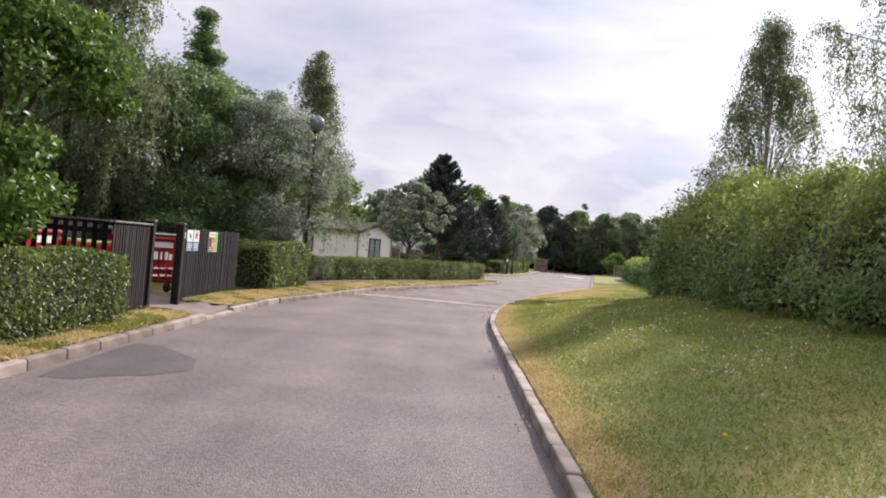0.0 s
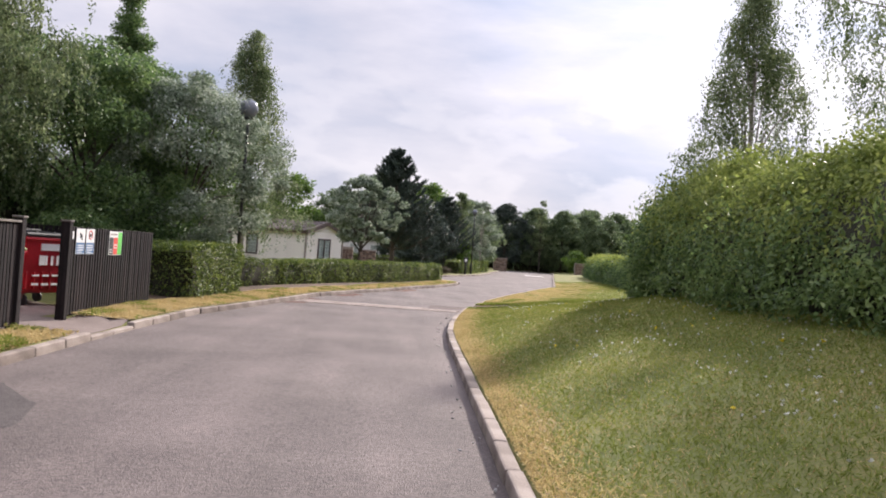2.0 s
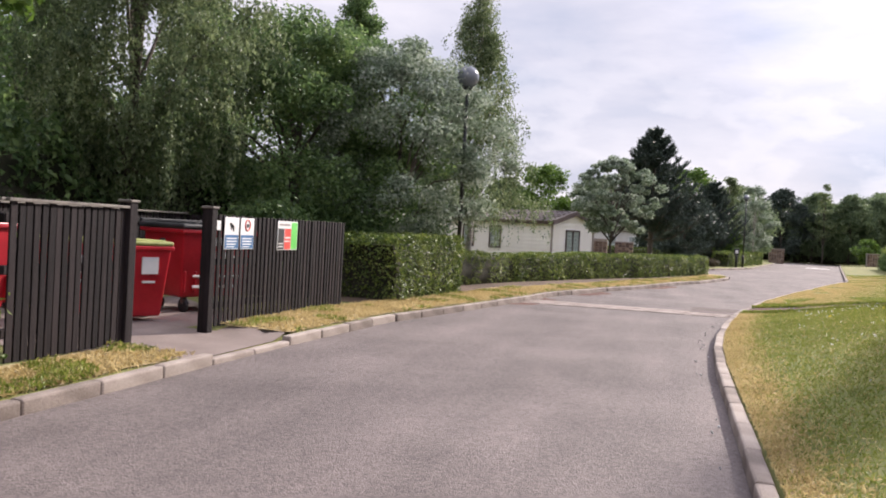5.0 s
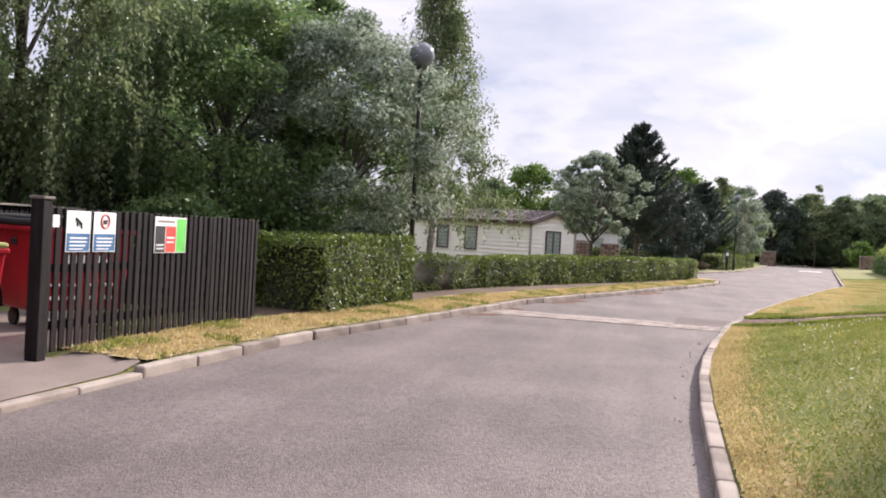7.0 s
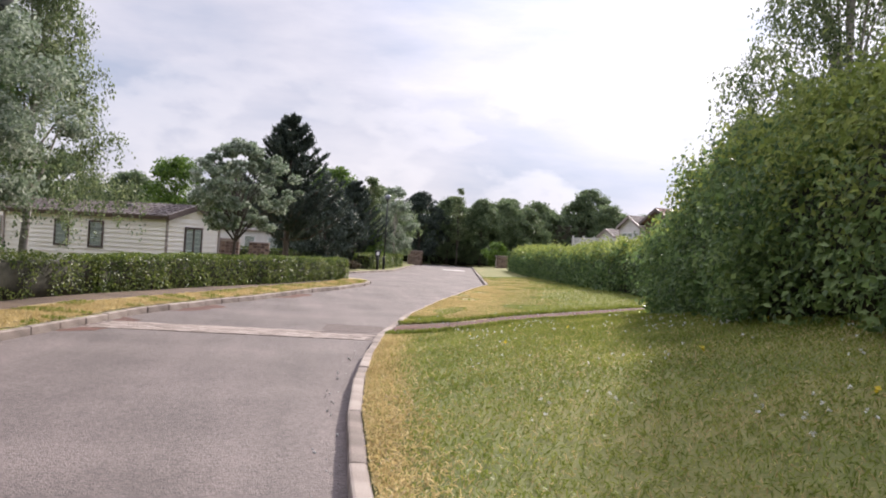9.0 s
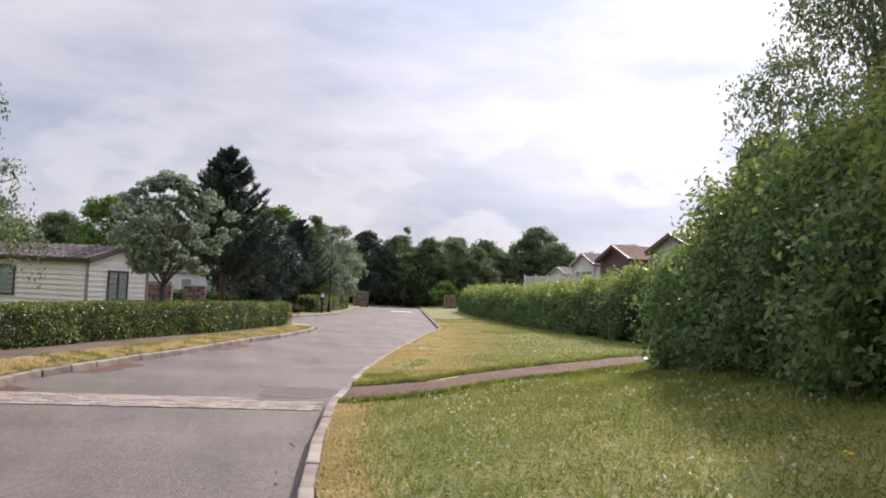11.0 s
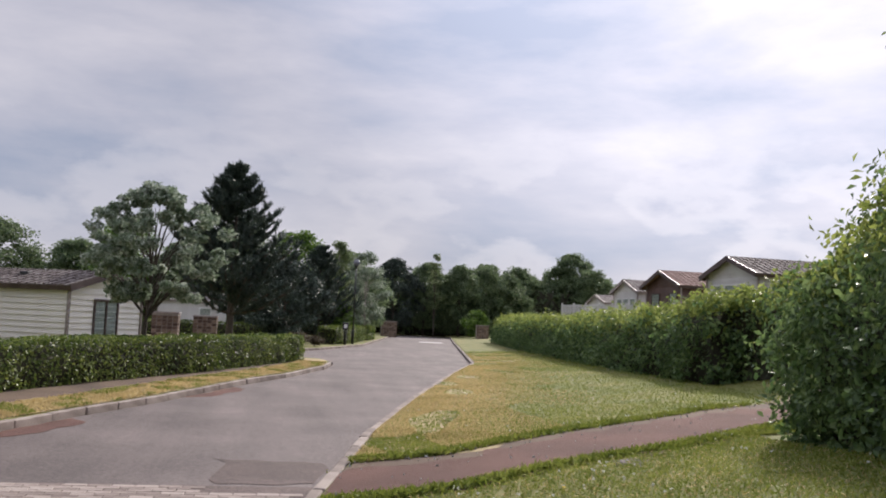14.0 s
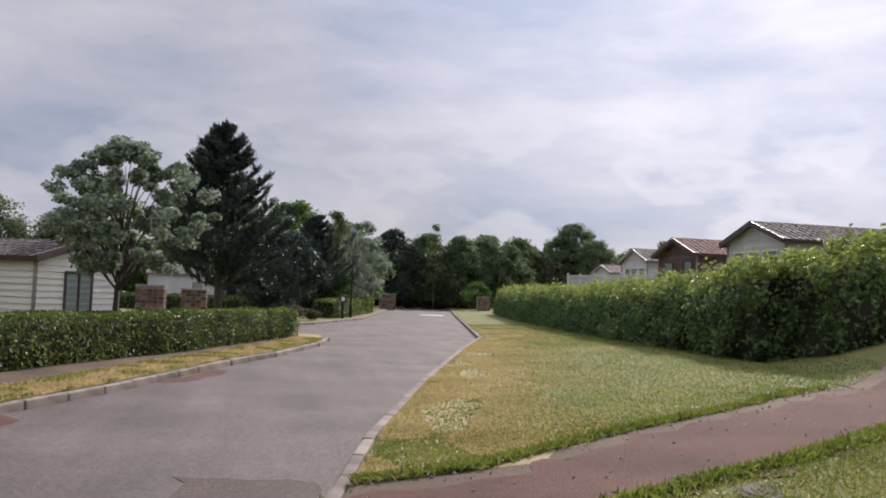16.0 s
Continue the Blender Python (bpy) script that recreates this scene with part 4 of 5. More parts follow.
def fence_panel(label, x0, y0, x1, y1, gap=0.1, cap=True, post0=True, post1=True, z=0.10):
    length, turn = math.hypot(x1 - x0, y1 - y0), math.degrees(math.atan2(y1 - y0, x1 - x0)) - 90
    e = thing("fence_panel", label, "fence", (x0, y0, z), turn, group="bin store fence")
    n = int(length / gap)
    for k in range(n):
        ob = new("slat", SLAT)
        ob.parent = e
        ob.matrix_basis = pose(random.uniform(-0.003, 0.003), 0.10 + k * (length - 0.2) / max(1, n - 1), 0.03 + random.uniform(-0.006, 0.006), random.uniform(-0.4, 0.4), 0, random.uniform(-3, 3))
    for zz in (0.25, 0.80, 1.25):
        part("rail", boxed(-0.075, 0.0, zz, -0.014, length, zz + 0.08, bevel=0.006), FENCE, e)
    if cap:
        part("cap_rail", boxed(-0.075, 0.0, 1.435, 0.045, length, 1.465, bevel=0.006), CAPWOOD, e, "weathered grey cap rail")
    for there, y in ((post0, 0.0), (post1, length)):
        if there:
            p = part("post", boxed(-0.085, y - 0.065, -0.1, 0.055, y + 0.065, 1.50, bevel=0.01), FENCE, e)
            part("post_cap", boxed(-0.10, y - 0.08, 1.50, 0.07, y + 0.08, 1.53, bevel=0.01), CAPWOOD, p, "grey weathered post cap")
    return e


fence_panel("dark stained slatted fence panel at the bin store front", FENCE_X, 13.55, FENCE_X, 15.35, post0=False)
fence_panel("long dark stained slatted fence panel carrying signs", FENCE_X, 17.05, FENCE_X, 21.7, cap=False, post1=False, gap=0.124)
fence_panel("dark stained slatted side panel of the bin store", -8.4, 13.55, FENCE_X, 13.55, gap=0.15, post1=False)
fence_panel("dark stained slatted back panel of the bin store", -8.4, 21.95, -8.4, 13.55, post0=False)
fence_panel("dark stained slatted end panel of the bin store", FENCE_X - 0.1, 21.9, -8.4, 21.9, post0=False, post1=False, cap=False)


def sign(label, y0, y1, z0, z1, blocks, bars):
    e = thing("sign", label, "sign", (FENCE_X + 0.016, (y0 + y1) / 2, (z0 + z1) / 2))
    w, h = (y1 - y0) / 2, (z1 - z0) / 2
    part("board", boxed(0, -w, -h, 0.006, w, h, bevel=0.002), WHITE, e)
    for name, a, b, c, d, m in blocks:
        part(name, boxed(0.0062, -w + 2 * w * a, -h + 2 * h * b, 0.0075, -w + 2 * w * c, -h + 2 * h * d), m, e)
    for a, b, c, d, m in bars:
        part("printed_line", boxed(0.0077, -w + 2 * w * a, -h + 2 * h * b, 0.0087, -w + 2 * w * c, -h + 2 * h * d), m, e)
    return e


LINES = [(0.14, 0.32, 0.86, 0.36, WHITE), (0.14, 0.23, 0.86, 0.27, WHITE), (0.14, 0.14, 0.80, 0.18, WHITE), (0.14, 0.06, 0.70, 0.09, WHITE)]
s = sign("white and blue warning sign screwed to the fence", 17.37, 17.75, 1.10, 1.51, [("blue_field", 0.03, 0.02, 0.97, 0.45, BLUE)], LINES)
bm = bmesh.new()
tube(bm, [(0.0077, -0.05, 0.13), (0.009, 0.0, 0.10), (0.009, 0.04, 0.07)], [0.012, 0.016, 0.012], 6)
tube(bm, [(0.009, -0.02, 0.11), (0.009, -0.03, 0.05)], [0.009, 0.007], 6)
tube(bm, [(0.009, 0.03, 0.08), (0.009, 0.045, 0.03)], [0.009, 0.007], 6)
part("pictogram", bm, BLACK, s, "black pictogram")
s = sign("white and blue prohibition sign screwed to the fence", 17.80, 18.18, 1.10, 1.51, [("blue_field", 0.03, 0.02, 0.97, 0.45, BLUE)], LINES)
bm = bmesh.new()
tube(bm, [(0.0085, 0.07 * math.cos(k * 0.3927), 0.11 + 0.07 * math.sin(k * 0.3927)) for k in range(17)], [0.009] * 17, 5)
part("prohibition_ring", bm, SIGNRED, s, "thin red ring")
part("pictogram", boxed(0.0077, -0.035, 0.08, 0.009, 0.035, 0.125, bevel=0.0005), BLACK, s, "black pictogram")
sign("white sign with black, red and green panels on the fence", 18.93, 19.62, 1.08, 1.50,
     [("black_panel", 0.02, 0.02, 0.32, 0.74, BLACK), ("red_panel", 0.34, 0.02, 0.66, 0.74, SIGNRED), ("green_panel", 0.68, 0.02, 0.98, 0.98 - 0.02, SIGNGREEN)],
     [(0.06, 0.10, 0.28, 0.14, WHITE), (0.06, 0.20, 0.28, 0.24, WHITE), (0.38, 0.40, 0.62, 0.45, WHITE), (0.38, 0.28, 0.60, 0.32, WHITE), (0.08, 0.84, 0.60, 0.90, TRIMTAUPE)])
part("number_plate", boxed(FENCE_X + 0.013, 17.17, 1.34, FENCE_X + 0.019, 17.27, 1.46, bevel=0.002), WHITE, None)
plate = bpy.data.objects["number_plate"]
tagged(plate, "small white number plate on the dark fence", "sign")


def wheelie(x, y, turn, lid):
    e = thing("wheelie_bin", "red plastic wheelie bin with a white label", "bin", (x, y, land(x, y) + 0.012), turn, group="wheelie bins")
    bm = bmesh.new()
    v = [bm.verts.new(p) for p in ((-0.22, -0.23, 0.06), (0.22, -0.23, 0.06), (0.22, 0.22, 0.06), (-0.22, 0.22, 0.06), (-0.29, -0.33, 0.97), (0.29, -0.33, 0.97), (0.29, 0.33, 0.97), (-0.29, 0.33, 0.97))]
    for f in ((3, 2, 1, 0), (4, 5, 6, 7), (0, 1, 5, 4), (1, 2, 6, 5), (2, 3, 7, 6), (3, 0, 4, 7)):
        bm.faces.new([v[i] for i in f])
    bmesh.ops.bevel(bm, geom=list(bm.edges), offset=0.03, segments=3, affect="EDGES", profile=0.5)
    part("body", bm, RED, e)
    part("rim", boxed(-0.31, -0.36, 0.93, 0.31, 0.34, 0.985, bevel=0.012), RED, e)
    l = part("lid", boxed(-0.30, -0.36, 0.985, 0.30, 0.36, 1.045, bevel=0.025), lid, e, "closed lid")
    part("lid_rib", boxed(-0.22, -0.30, 1.04, 0.22, 0.25, 1.06, bevel=0.01), lid, l)
    part("handle", boxed(-0.24, 0.35, 0.96, 0.24, 0.39, 1.0, bevel=0.015), RED, e)
    for sx in (-0.26, 0.22):
        bm = bmesh.new()
        tube(bm, [(sx, 0.24, 0.10), (sx + 0.05, 0.24, 0.10)], [0.1, 0.1], 16)
        part("wheel", bm, BLACK, e)
    part("label_sheet", boxed(-0.13, -0.335, 0.62, 0.10, -0.312, 0.84, bevel=0.002), WHITE, e, "white paper label")
    part("printed_line", boxed(-0.10, -0.292, 0.50, 0.08, -0.272, 0.53), WHITE, e, "pale lettering")
    return e


def big_bin(x, y, turn):
    e = thing("waste_container", "large red steel waste container with a dark lid", "bin", (x, y, land(x, y) + 0.012), turn)
    bm = bmesh.new()
    v = [bm.verts.new(p) for p in ((-0.56, -0.38, 0.22), (0.56, -0.38, 0.22), (0.56, 0.38, 0.22), (-0.56, 0.38, 0.22), (-0.64, -0.50, 1.18), (0.64, -0.50, 1.18), (0.64, 0.50, 1.18), (-0.64, 0.50, 1.18))]
    for f in ((3, 2, 1, 0), (4, 5, 6, 7), (0, 1, 5, 4), (1, 2, 6, 5), (2, 3, 7, 6), (3, 0, 4, 7)):
        bm.faces.new([v[i] for i in f])
    bmesh.ops.bevel(bm, geom=list(bm.edges), offset=0.035, segments=3, affect="EDGES", profile=0.5)
    part("body", bm, DARKRED, e)
    for k in range(7):
        part("rib", boxed(-0.54 + k * 0.18 - 0.015, -0.455, 0.30, -0.54 + k * 0.18 + 0.015, -0.40, 0.60, bevel=0.006), DARKRED, e)
    part("rim", boxed(-0.68, -0.54, 1.15, 0.68, 0.54, 1.21, bevel=0.015), DARKRED, e)
    l = part("lid", boxed(-0.69, -0.55, 1.21, 0.69, 0.56, 1.29, bevel=0.03), BLACK, e, "closed black lid")
    for k in (-0.4, 0.0, 0.4):
        part("lid_rib", boxed(k - 0.03, -0.48, 1.285, k + 0.03, 0.50, 1.31, bevel=0.008), BLACK, l)
    part("hinge_bar", boxed(-0.66, 0.53, 1.22, 0.66, 0.60, 1.34, bevel=0.015), BLACK, e)
    for sx in (-0.66, 0.62):
        part("lifting_pin", boxed(sx, -0.05, 0.98, sx + 0.06, 0.05, 1.06, bevel=0.01), BLACK, e)
    for sx in (-0.45, 0.45):
        for sy in (-0.30, 0.30):
            bm = bmesh.new()
            tube(bm, [(sx - 0.025, sy, 0.1), (sx + 0.025, sy, 0.1)], [0.1, 0.1], 16)
            c = part("castor", bm, BLACK, e)
            part("fork", boxed(sx - 0.04, sy - 0.03, 0.12, sx + 0.04, sy + 0.03, 0.24, bevel=0.006), CASTIRON, c)
    part("label_sheet", boxed(-0.30, -0.502, 0.98, 0.30, -0.485, 1.10), WHITE, e, "torn white label")
    # bold white letters, partly hidden in every view
    for k, (w, h) in enumerate(((0.12, 0.17), (0.05, 0.17), (0.05, 0.17), (0.10, 0.17), (0.10, 0.12))):
        x0 = -0.30 + k * 0.13
        part("white_bar", boxed(x0, -0.478, 0.72, x0 + w, -0.462, 0.72 + h, bevel=0.003), WHITE, e, "white lettering bar")
    for k in range(4):
        part("white_bar", boxed(-0.42 + k * 0.22, -0.458, 0.36, -0.40 + k * 0.22 + 0.13, -0.440, 0.40, bevel=0.003), WHITE, e, "thin white stripe")
        part("white_bar", boxed(-0.42 + k * 0.22, -0.468, 0.52, -0.40 + k * 0.22 + 0.13, -0.446, 0.55, bevel=0.003), WHITE, e, "thin white stripe")
    return e


wheelie(-6.45, 17.55, 62, LIMELID)
wheelie(-7.1, 17.0, 60, LIMELID)
big_bin(-6.60, 19.35, 66)
big_bin(-7.4, 15.2, 90)


# ---- static caravans ----
def caravan(name, label, x, y, z, turn, length, width, eave, clad, roof, trim, windows, ridge=0.62, over=0.18):
    """Origin at a corner; the gable end lies in x = 0, the long axis runs along +x, width along +y."""
    e = thing(name, label, "static caravan", (x, y, z), turn)
    bm = bmesh.new()
    box(bm, 0.03, 0.03, 0.0, length - 0.03, width - 0.03, eave)
    wall = part("wall", bm, clad, e)
    meshes = []
    for long_ in (length, width - 0.06):
        q = bmesh.new()
        v = [q.verts.new(p) for p in ((0, -0.045, 0), (long_, -0.045, 0), (long_, -0.008, 0.168), (0, -0.008, 0.168), (0, 0.0, 0), (long_, 0.0, 0), (long_, 0.0, 0.168), (0, 0.0, 0.168))]
        for f in ((0, 1, 2, 3), (7, 6, 5, 4), (0, 4, 5, 1), (3, 2, 6, 7), (0, 3, 7, 4), (1, 5, 6, 2)):
            q.faces.new([v[i] for i in f])
        me = bpy.data.meshes.new("board")
        q.to_mesh(me)
        q.free()
        me.materials.append(clad)
        meshes.append(me)
    for k in range(int((eave - 0.35) / 0.17)):
        z0 = 0.35 + k * 0.17
        for me, bx, by, turn_ in ((meshes[0], 0, 0.03, 0), (meshes[0], length, width - 0.03, 180), (meshes[1], 0.03, width - 0.03, -90), (meshes[1], length - 0.03, 0.03, 90)):
            ob = new("board", me)
            ob.parent = wall
            ob.matrix_basis = pose(bx, by, z0, 0, 0, turn_)
    for gx in (0.0, length - 0.05):
        bm = bmesh.new()
        a = [bm.verts.new((gx, 0.02, eave)), bm.verts.new((gx, width - 0.02, eave)), bm.verts.new((gx, width / 2, eave + ridge - 0.03))]
        f = bm.faces.new(a)
        r = bmesh.ops.extrude_face_region(bm, geom=[f])
        for g in r["geom"]:
            if isinstance(g, bmesh.types.BMVert):
                g.co.x += 0.05
        part("gable", bm, clad, e)
    part("skirt", boxed(0.05, 0.05, -0.25, length - 0.05, width - 0.05, 0.34), trim, e)
    slope = math.atan2(ridge, width / 2)
    run = (width / 2 + over) / math.cos(slope)
    for sgn in (-1, 1):
        bm = bmesh.new()
        box(bm, -over, 0.0, -0.02, length + over, run, 0.02)
        n = int((length + 2 * over) / 0.30)
        for k in range(n):
            x0 = -over + k * 0.30
            box(bm, x0, 0.0, 0.02, x0 + 0.07, run, 0.055)
        for k in range(int(run / 0.36)):
            box(bm, -over, k * 0.36, 0.02, length + over, k * 0.36 + 0.03, 0.045)
        ang = -slope if sgn > 0 else slope
        # the slab starts at the ridge and falls to the eave
        m = Matrix.Translation((0, width / 2, eave + ridge + 0.03)) @ Matrix.Rotation(0 if sgn > 0 else math.pi, 4, "Z")
        if sgn < 0:
            m = Matrix.Translation((length, width / 2, eave + ridge + 0.03)) @ Matrix.Rotation(math.pi, 4, "Z")
        bm.transform(m @ Matrix.Rotation(-slope, 4, "X"))
        part("roof", bm, roof, e)
        bm = boxed(-over, run - 0.03, -0.14, length + over, run + 0.02, 0.0)
        bm.transform(m @ Matrix.Rotation(-slope, 4, "X"))
        part("gutter", bm, trim, e)
        for gx in (-over, length + over - 0.04):
            bm = boxed(gx - 0.012, 0.0, -0.16, gx + 0.052, run, 0.03)
            bm.transform(m @ Matrix.Rotation(-slope, 4, "X"))
            part("barge_board", bm, trim, e)
    for cx in (0, length):
        for cy in (0, width):
            part("corner_trim", boxed(cx - 0.06 if cx == 0 else cx - 0.02, cy - 0.06 if cy == 0 else cy - 0.02, 0.3, cx + 0.02 if cx == 0 else cx + 0.06, cy + 0.02 if cy == 0 else cy + 0.06, eave - 0.02, bevel=0.01), TRIMTAUPE, e)
    for face, u0, u1, z0, z1, mull in windows:
        w = new("window")
        w.parent = e
        w.matrix_basis = {"gable": Matrix(((0, 0, -1, 0), (1, 0, 0, 0), (0, 1, 0, 0), (0, 0, 0, 1))),
                          "front": Matrix(((1, 0, 0, 0), (0, 0, -1, 0), (0, 1, 0, 0), (0, 0, 0, 1))),
                          "back": Matrix(((1, 0, 0, 0), (0, 0, 1, width), (0, 1, 0, 0), (0, 0, 0, 1)))}[face]
        part("curtain", boxed(u0, z0, 0.004, u1, z1, 0.012), CURTAIN, w)
        part("pane", boxed(u0, z0, 0.022, u1, z1, 0.028), GLASS, w)
        t = 0.07
        part("frame_rail", boxed(u0 - t, z0 - t, 0.0, u1 + t, z0, 0.05, bevel=0.008), trim if clad != PALEGREY else WHITE, w)
        part("frame_rail", boxed(u0 - t, z1, 0.0, u1 + t, z1 + t, 0.05, bevel=0.008), trim if clad != PALEGREY else WHITE, w)
        for q in [u0 - t, u1] + [u0 + (u1 - u0) * m_ - t / 2 for m_ in mull]:
            part("frame_stile", boxed(q, z0, 0.0, q + t, z1, 0.05, bevel=0.008), trim if clad != PALEGREY else WHITE, w)
    return e


TRIMW = TRIMTAUPE
lv = caravan("static_caravan", "cream clad static caravan with mossy roof behind the hedge", -3.4, 49.5, 0.1, 153.4, 7.5, 3.35, 2.10, CREAM, ROOFGREY, TRIMBROWN,
             [("gable", 1.2, 2.2, 0.40, 1.68, [0.5]), ("back", 2.85, 3.4, 0.83, 1.72, []), ("back", 4.45, 5.0, 0.83, 1.72, [])], ridge=0.44)
part("flue_cowl", boxed(2.3, 2.25, 2.33, 2.6, 2.5, 2.5, bevel=0.03), BLACK, lv, "small black roof vent")
caravan("static_caravan", "cream static caravan half hidden behind trees", -16.5, 67.5, 0.1, 134, 10.0, 3.7, 2.4, CREAM, ROOFGREY, TRIMTAUPE, [("gable", 1.2, 2.4, 0.6, 1.9, [0.5]), ("back", 3, 3.7, 0.85, 1.85, [])])
caravan("static_caravan", "white static caravan glimpsed behind the pine", -9.0, 92.0, 0.1, 0, 11.0, 3.7, 2.4, PALEGREY, ROOFGREY, TRIMTAUPE, [("front", 3.2, 4.0, 0.7, 1.8, []), ("front", 5.2, 6.0, 0.7, 1.8, []), ("front", 8.0, 8.8, 0.7, 1.8, [])])
caravan("static_caravan", "pale grey static caravan with tiled roof on the rise", 20.1, 53.5, 1.75, 4, 11.0, 4.0, 2.55, PALEGREY, ROOFGREY, TRIMBROWN,
        [("gable", 0.5, 1.4, 0.7, 2.05, []), ("gable", 1.7, 2.5, 0.6, 2.05, []), ("gable", 2.8, 3.5, 0.7, 2.05, []), ("front", 1.3, 2.4, 1.0, 2.1, []), ("front", 4.6, 5.6, 1.0, 2.1, [])], ridge=0.7, over=0.3)
caravan("static_caravan", "brown clad lodge with tiled roof on the rise", 21.7, 64.5, 1.75, 3, 10.0, 4.2, 2.55, BROWNCLAD, ROOFRED, TRIMBROWN,
        [("gable", 0.5, 1.3, 0.7, 2.05, []), ("gable", 2.6, 3.5, 0.6, 2.05, []), ("front", 1.0, 1.6, 0.7, 2.0, [])], ridge=0.75, over=0.35)
caravan("static_caravan", "grey static caravan with white windows on the rise", 24.0, 76.5, 1.8, 3, 10.0, 4.0, 2.6, PALEGREY, ROOFGREY, TRIMTAUPE,
        [("gable", 0.4, 1.2, 0.7, 2.05, []), ("gable", 1.5, 2.3, 0.6, 2.05, []), ("gable", 2.6, 3.4, 0.7, 2.05, []), ("front", 2.0, 3.0, 1.0, 2.0, [])], ridge=0.75, over=0.25)
caravan("static_caravan", "pale static caravan at the end of the rise", 26.9, 91.0, 1.7, 3, 10.0, 4.0, 2.3, PALEGREY, ROOFGREY, TRIMTAUPE, [("gable", 0.5, 3.4, 0.9, 2.0, [0.3, 0.6]), ("front", 2.0, 3.0, 1.0, 2.0, [])])
caravan("static_caravan", "small pale static caravan on the far rise", 27.6, 84.0, 1.7, 3, 10.0, 4.0, 2.5, PALEGREY, ROOFGREY, TRIMTAUPE, [("gable", 0.5, 3.4, 0.9, 2.0, [0.3, 0.6])])


def picket_fence(label, x0, y0, x1, y1, z, h, material):
    length, turn = math.hypot(x1 - x0, y1 - y0), math.degrees(math.atan2(y1 - y0, x1 - x0))
    e = thing("terrace_fence", label, "fence", (x0, y0, z), turn)
    n = int(length / 0.16)
    bm = boxed(-0.05, -0.012, 0.0, 0.05, 0.012, h - 0.12, bevel=0.006)
    me = bpy.data.meshes.new("picket")
    bm.to_mesh(me)
    bm.free()
    me.materials.append(material)
    for k in range(n):
        ob = new("picket", me)
        ob.parent = e
        ob.matrix_basis = pose(k * length / n, 0, 0.05)
    part("top_rail", boxed(-0.05, -0.03, h - 0.12, length, 0.05, h - 0.04, bevel=0.01), material, e)
    for k in range(int(length / 1.5) + 1):
        p = part("post", boxed(k * 1.5 - 0.05, -0.04, -0.9, k * 1.5 + 0.05, 0.06, h + 0.04, bevel=0.01), material, e)
        part("post_cap", boxed(k * 1.5 - 0.065, -0.055, h + 0.04, k * 1.5 + 0.065, 0.075, h + 0.09, bevel=0.02), material, p)
    return e


picket_fence("white terrace railing in front of the caravans", 20.6, 82.5, 23.0, 74.5, 2.1, 1.3, PALEWOOD)
picket_fence("white terrace railing beside the caravan", 23.0, 74.5, 25.6, 74.7, 2.2, 1.2, PALEWOOD)
picket_fence("dark brown terrace railing below the lodge", 23.3, 73.4, 26.0, 73.6, 1.9, 0.95, TRIMBROWN)
picket_fence("pale terrace railing beside the lodge", 20.8, 63.0, 23.5, 63.2, 1.9, 1.3, PALEWOOD)


# ---- brick pillars ----
def pillar(label, x0, y0, w, d, h, turn=0.0):
    e = thing("brick_pillar", label, "pillar", (x0, y0, 0.05), turn, group="brick pillars")
    part("mortar_core", boxed(0.012, 0.012, 0, w - 0.012, d - 0.012, h), MORTAR, e)
    rows = int(h / 0.15)
    bm = boxed(0.005, -0.0, 0.005, 0.21, 0.10, 0.14, bevel=0.008)
    me = bpy.data.meshes.new("brick")
    bm.to_mesh(me)
    bm.free()
    me.materials.append(BRICK)
    for r in range(rows):
        n = int(w / 0.22)
        for k in range(n):
            o = new("brick", me)
            o.parent = e
            o.matrix_basis = pose(k * w / n + random.uniform(-0.006, 0.006), random.uniform(-0.008, 0.004), r * 0.15)
        for k in range(int(d / 0.22)):
            o = new("brick", me)
            o.parent = e
            o.matrix_basis = pose(w + random.uniform(-0.004, 0.008), k * d / int(d / 0.22), r * 0.15, 0, 0, 90)
    part("coping", boxed(-0.03, -0.03, h - 0.02, w + 0.03, d + 0.03, h + 0.06, bevel=0.015), TRIMTAUPE, e, "dark flat coping")
    return e


pillar("rough brown brick pillar behind the low hedge", -4.61, 60.0, 1.12, 0.8, 1.45)
pillar("rough brown brick pillar beside the pine", -3.28, 64.0, 1.1, 0.8, 1.35)
pillar("brown brick gate pillar at the road end", 9.9, 107.0, 1.5, 0.8, 1.5)
pillar("brown brick gate pillar by the far hedge", 19.6, 108.0, 1.2, 0.8, 1.5)


# ---- lamps ----
def street_lamp(label, x, y, h, globe):
    e = thing("street_lamp", label, "street lamp", (x, y, land(x, y) - 0.02))
    part("base", lathe(bmesh.new(), [(0.09, 0), (0.09, 0.7), (0.07, 0.78), (0.05, 0.85)], 14), LAMPBLACK, e)
    part("pole", lathe(bmesh.new(), [(0.05, 0.8), (0.045, h * 0.6), (0.038, h - globe * 1.1)], 12), LAMPBLACK, e)
    part("collar", lathe(bmesh.new(), [(0.05, h - globe * 1.25), (0.10, h - globe * 1.1), (0.11, h - globe * 0.9)], 16), LAMPBLACK, e)
    prof = [(globe * math.sin(math.pi * k / 16) + 0.002, h - globe * math.cos(math.pi * k / 16)) for k in range(17)]
    part("globe", lathe(bmesh.new(), prof, 24), GLOBE, e, "smoked grey globe, unlit")
    part("cap", lathe(bmesh.new(), [(globe * 0.45, h + globe * 0.88), (globe * 0.3, h + globe * 0.99), (0.03, h + globe * 1.08)], 18), LAMPBLACK, e)
    return e


street_lamp("black street lamp with a smoked globe beside the hedge", -4.42, 27.1, 4.9, 0.25)
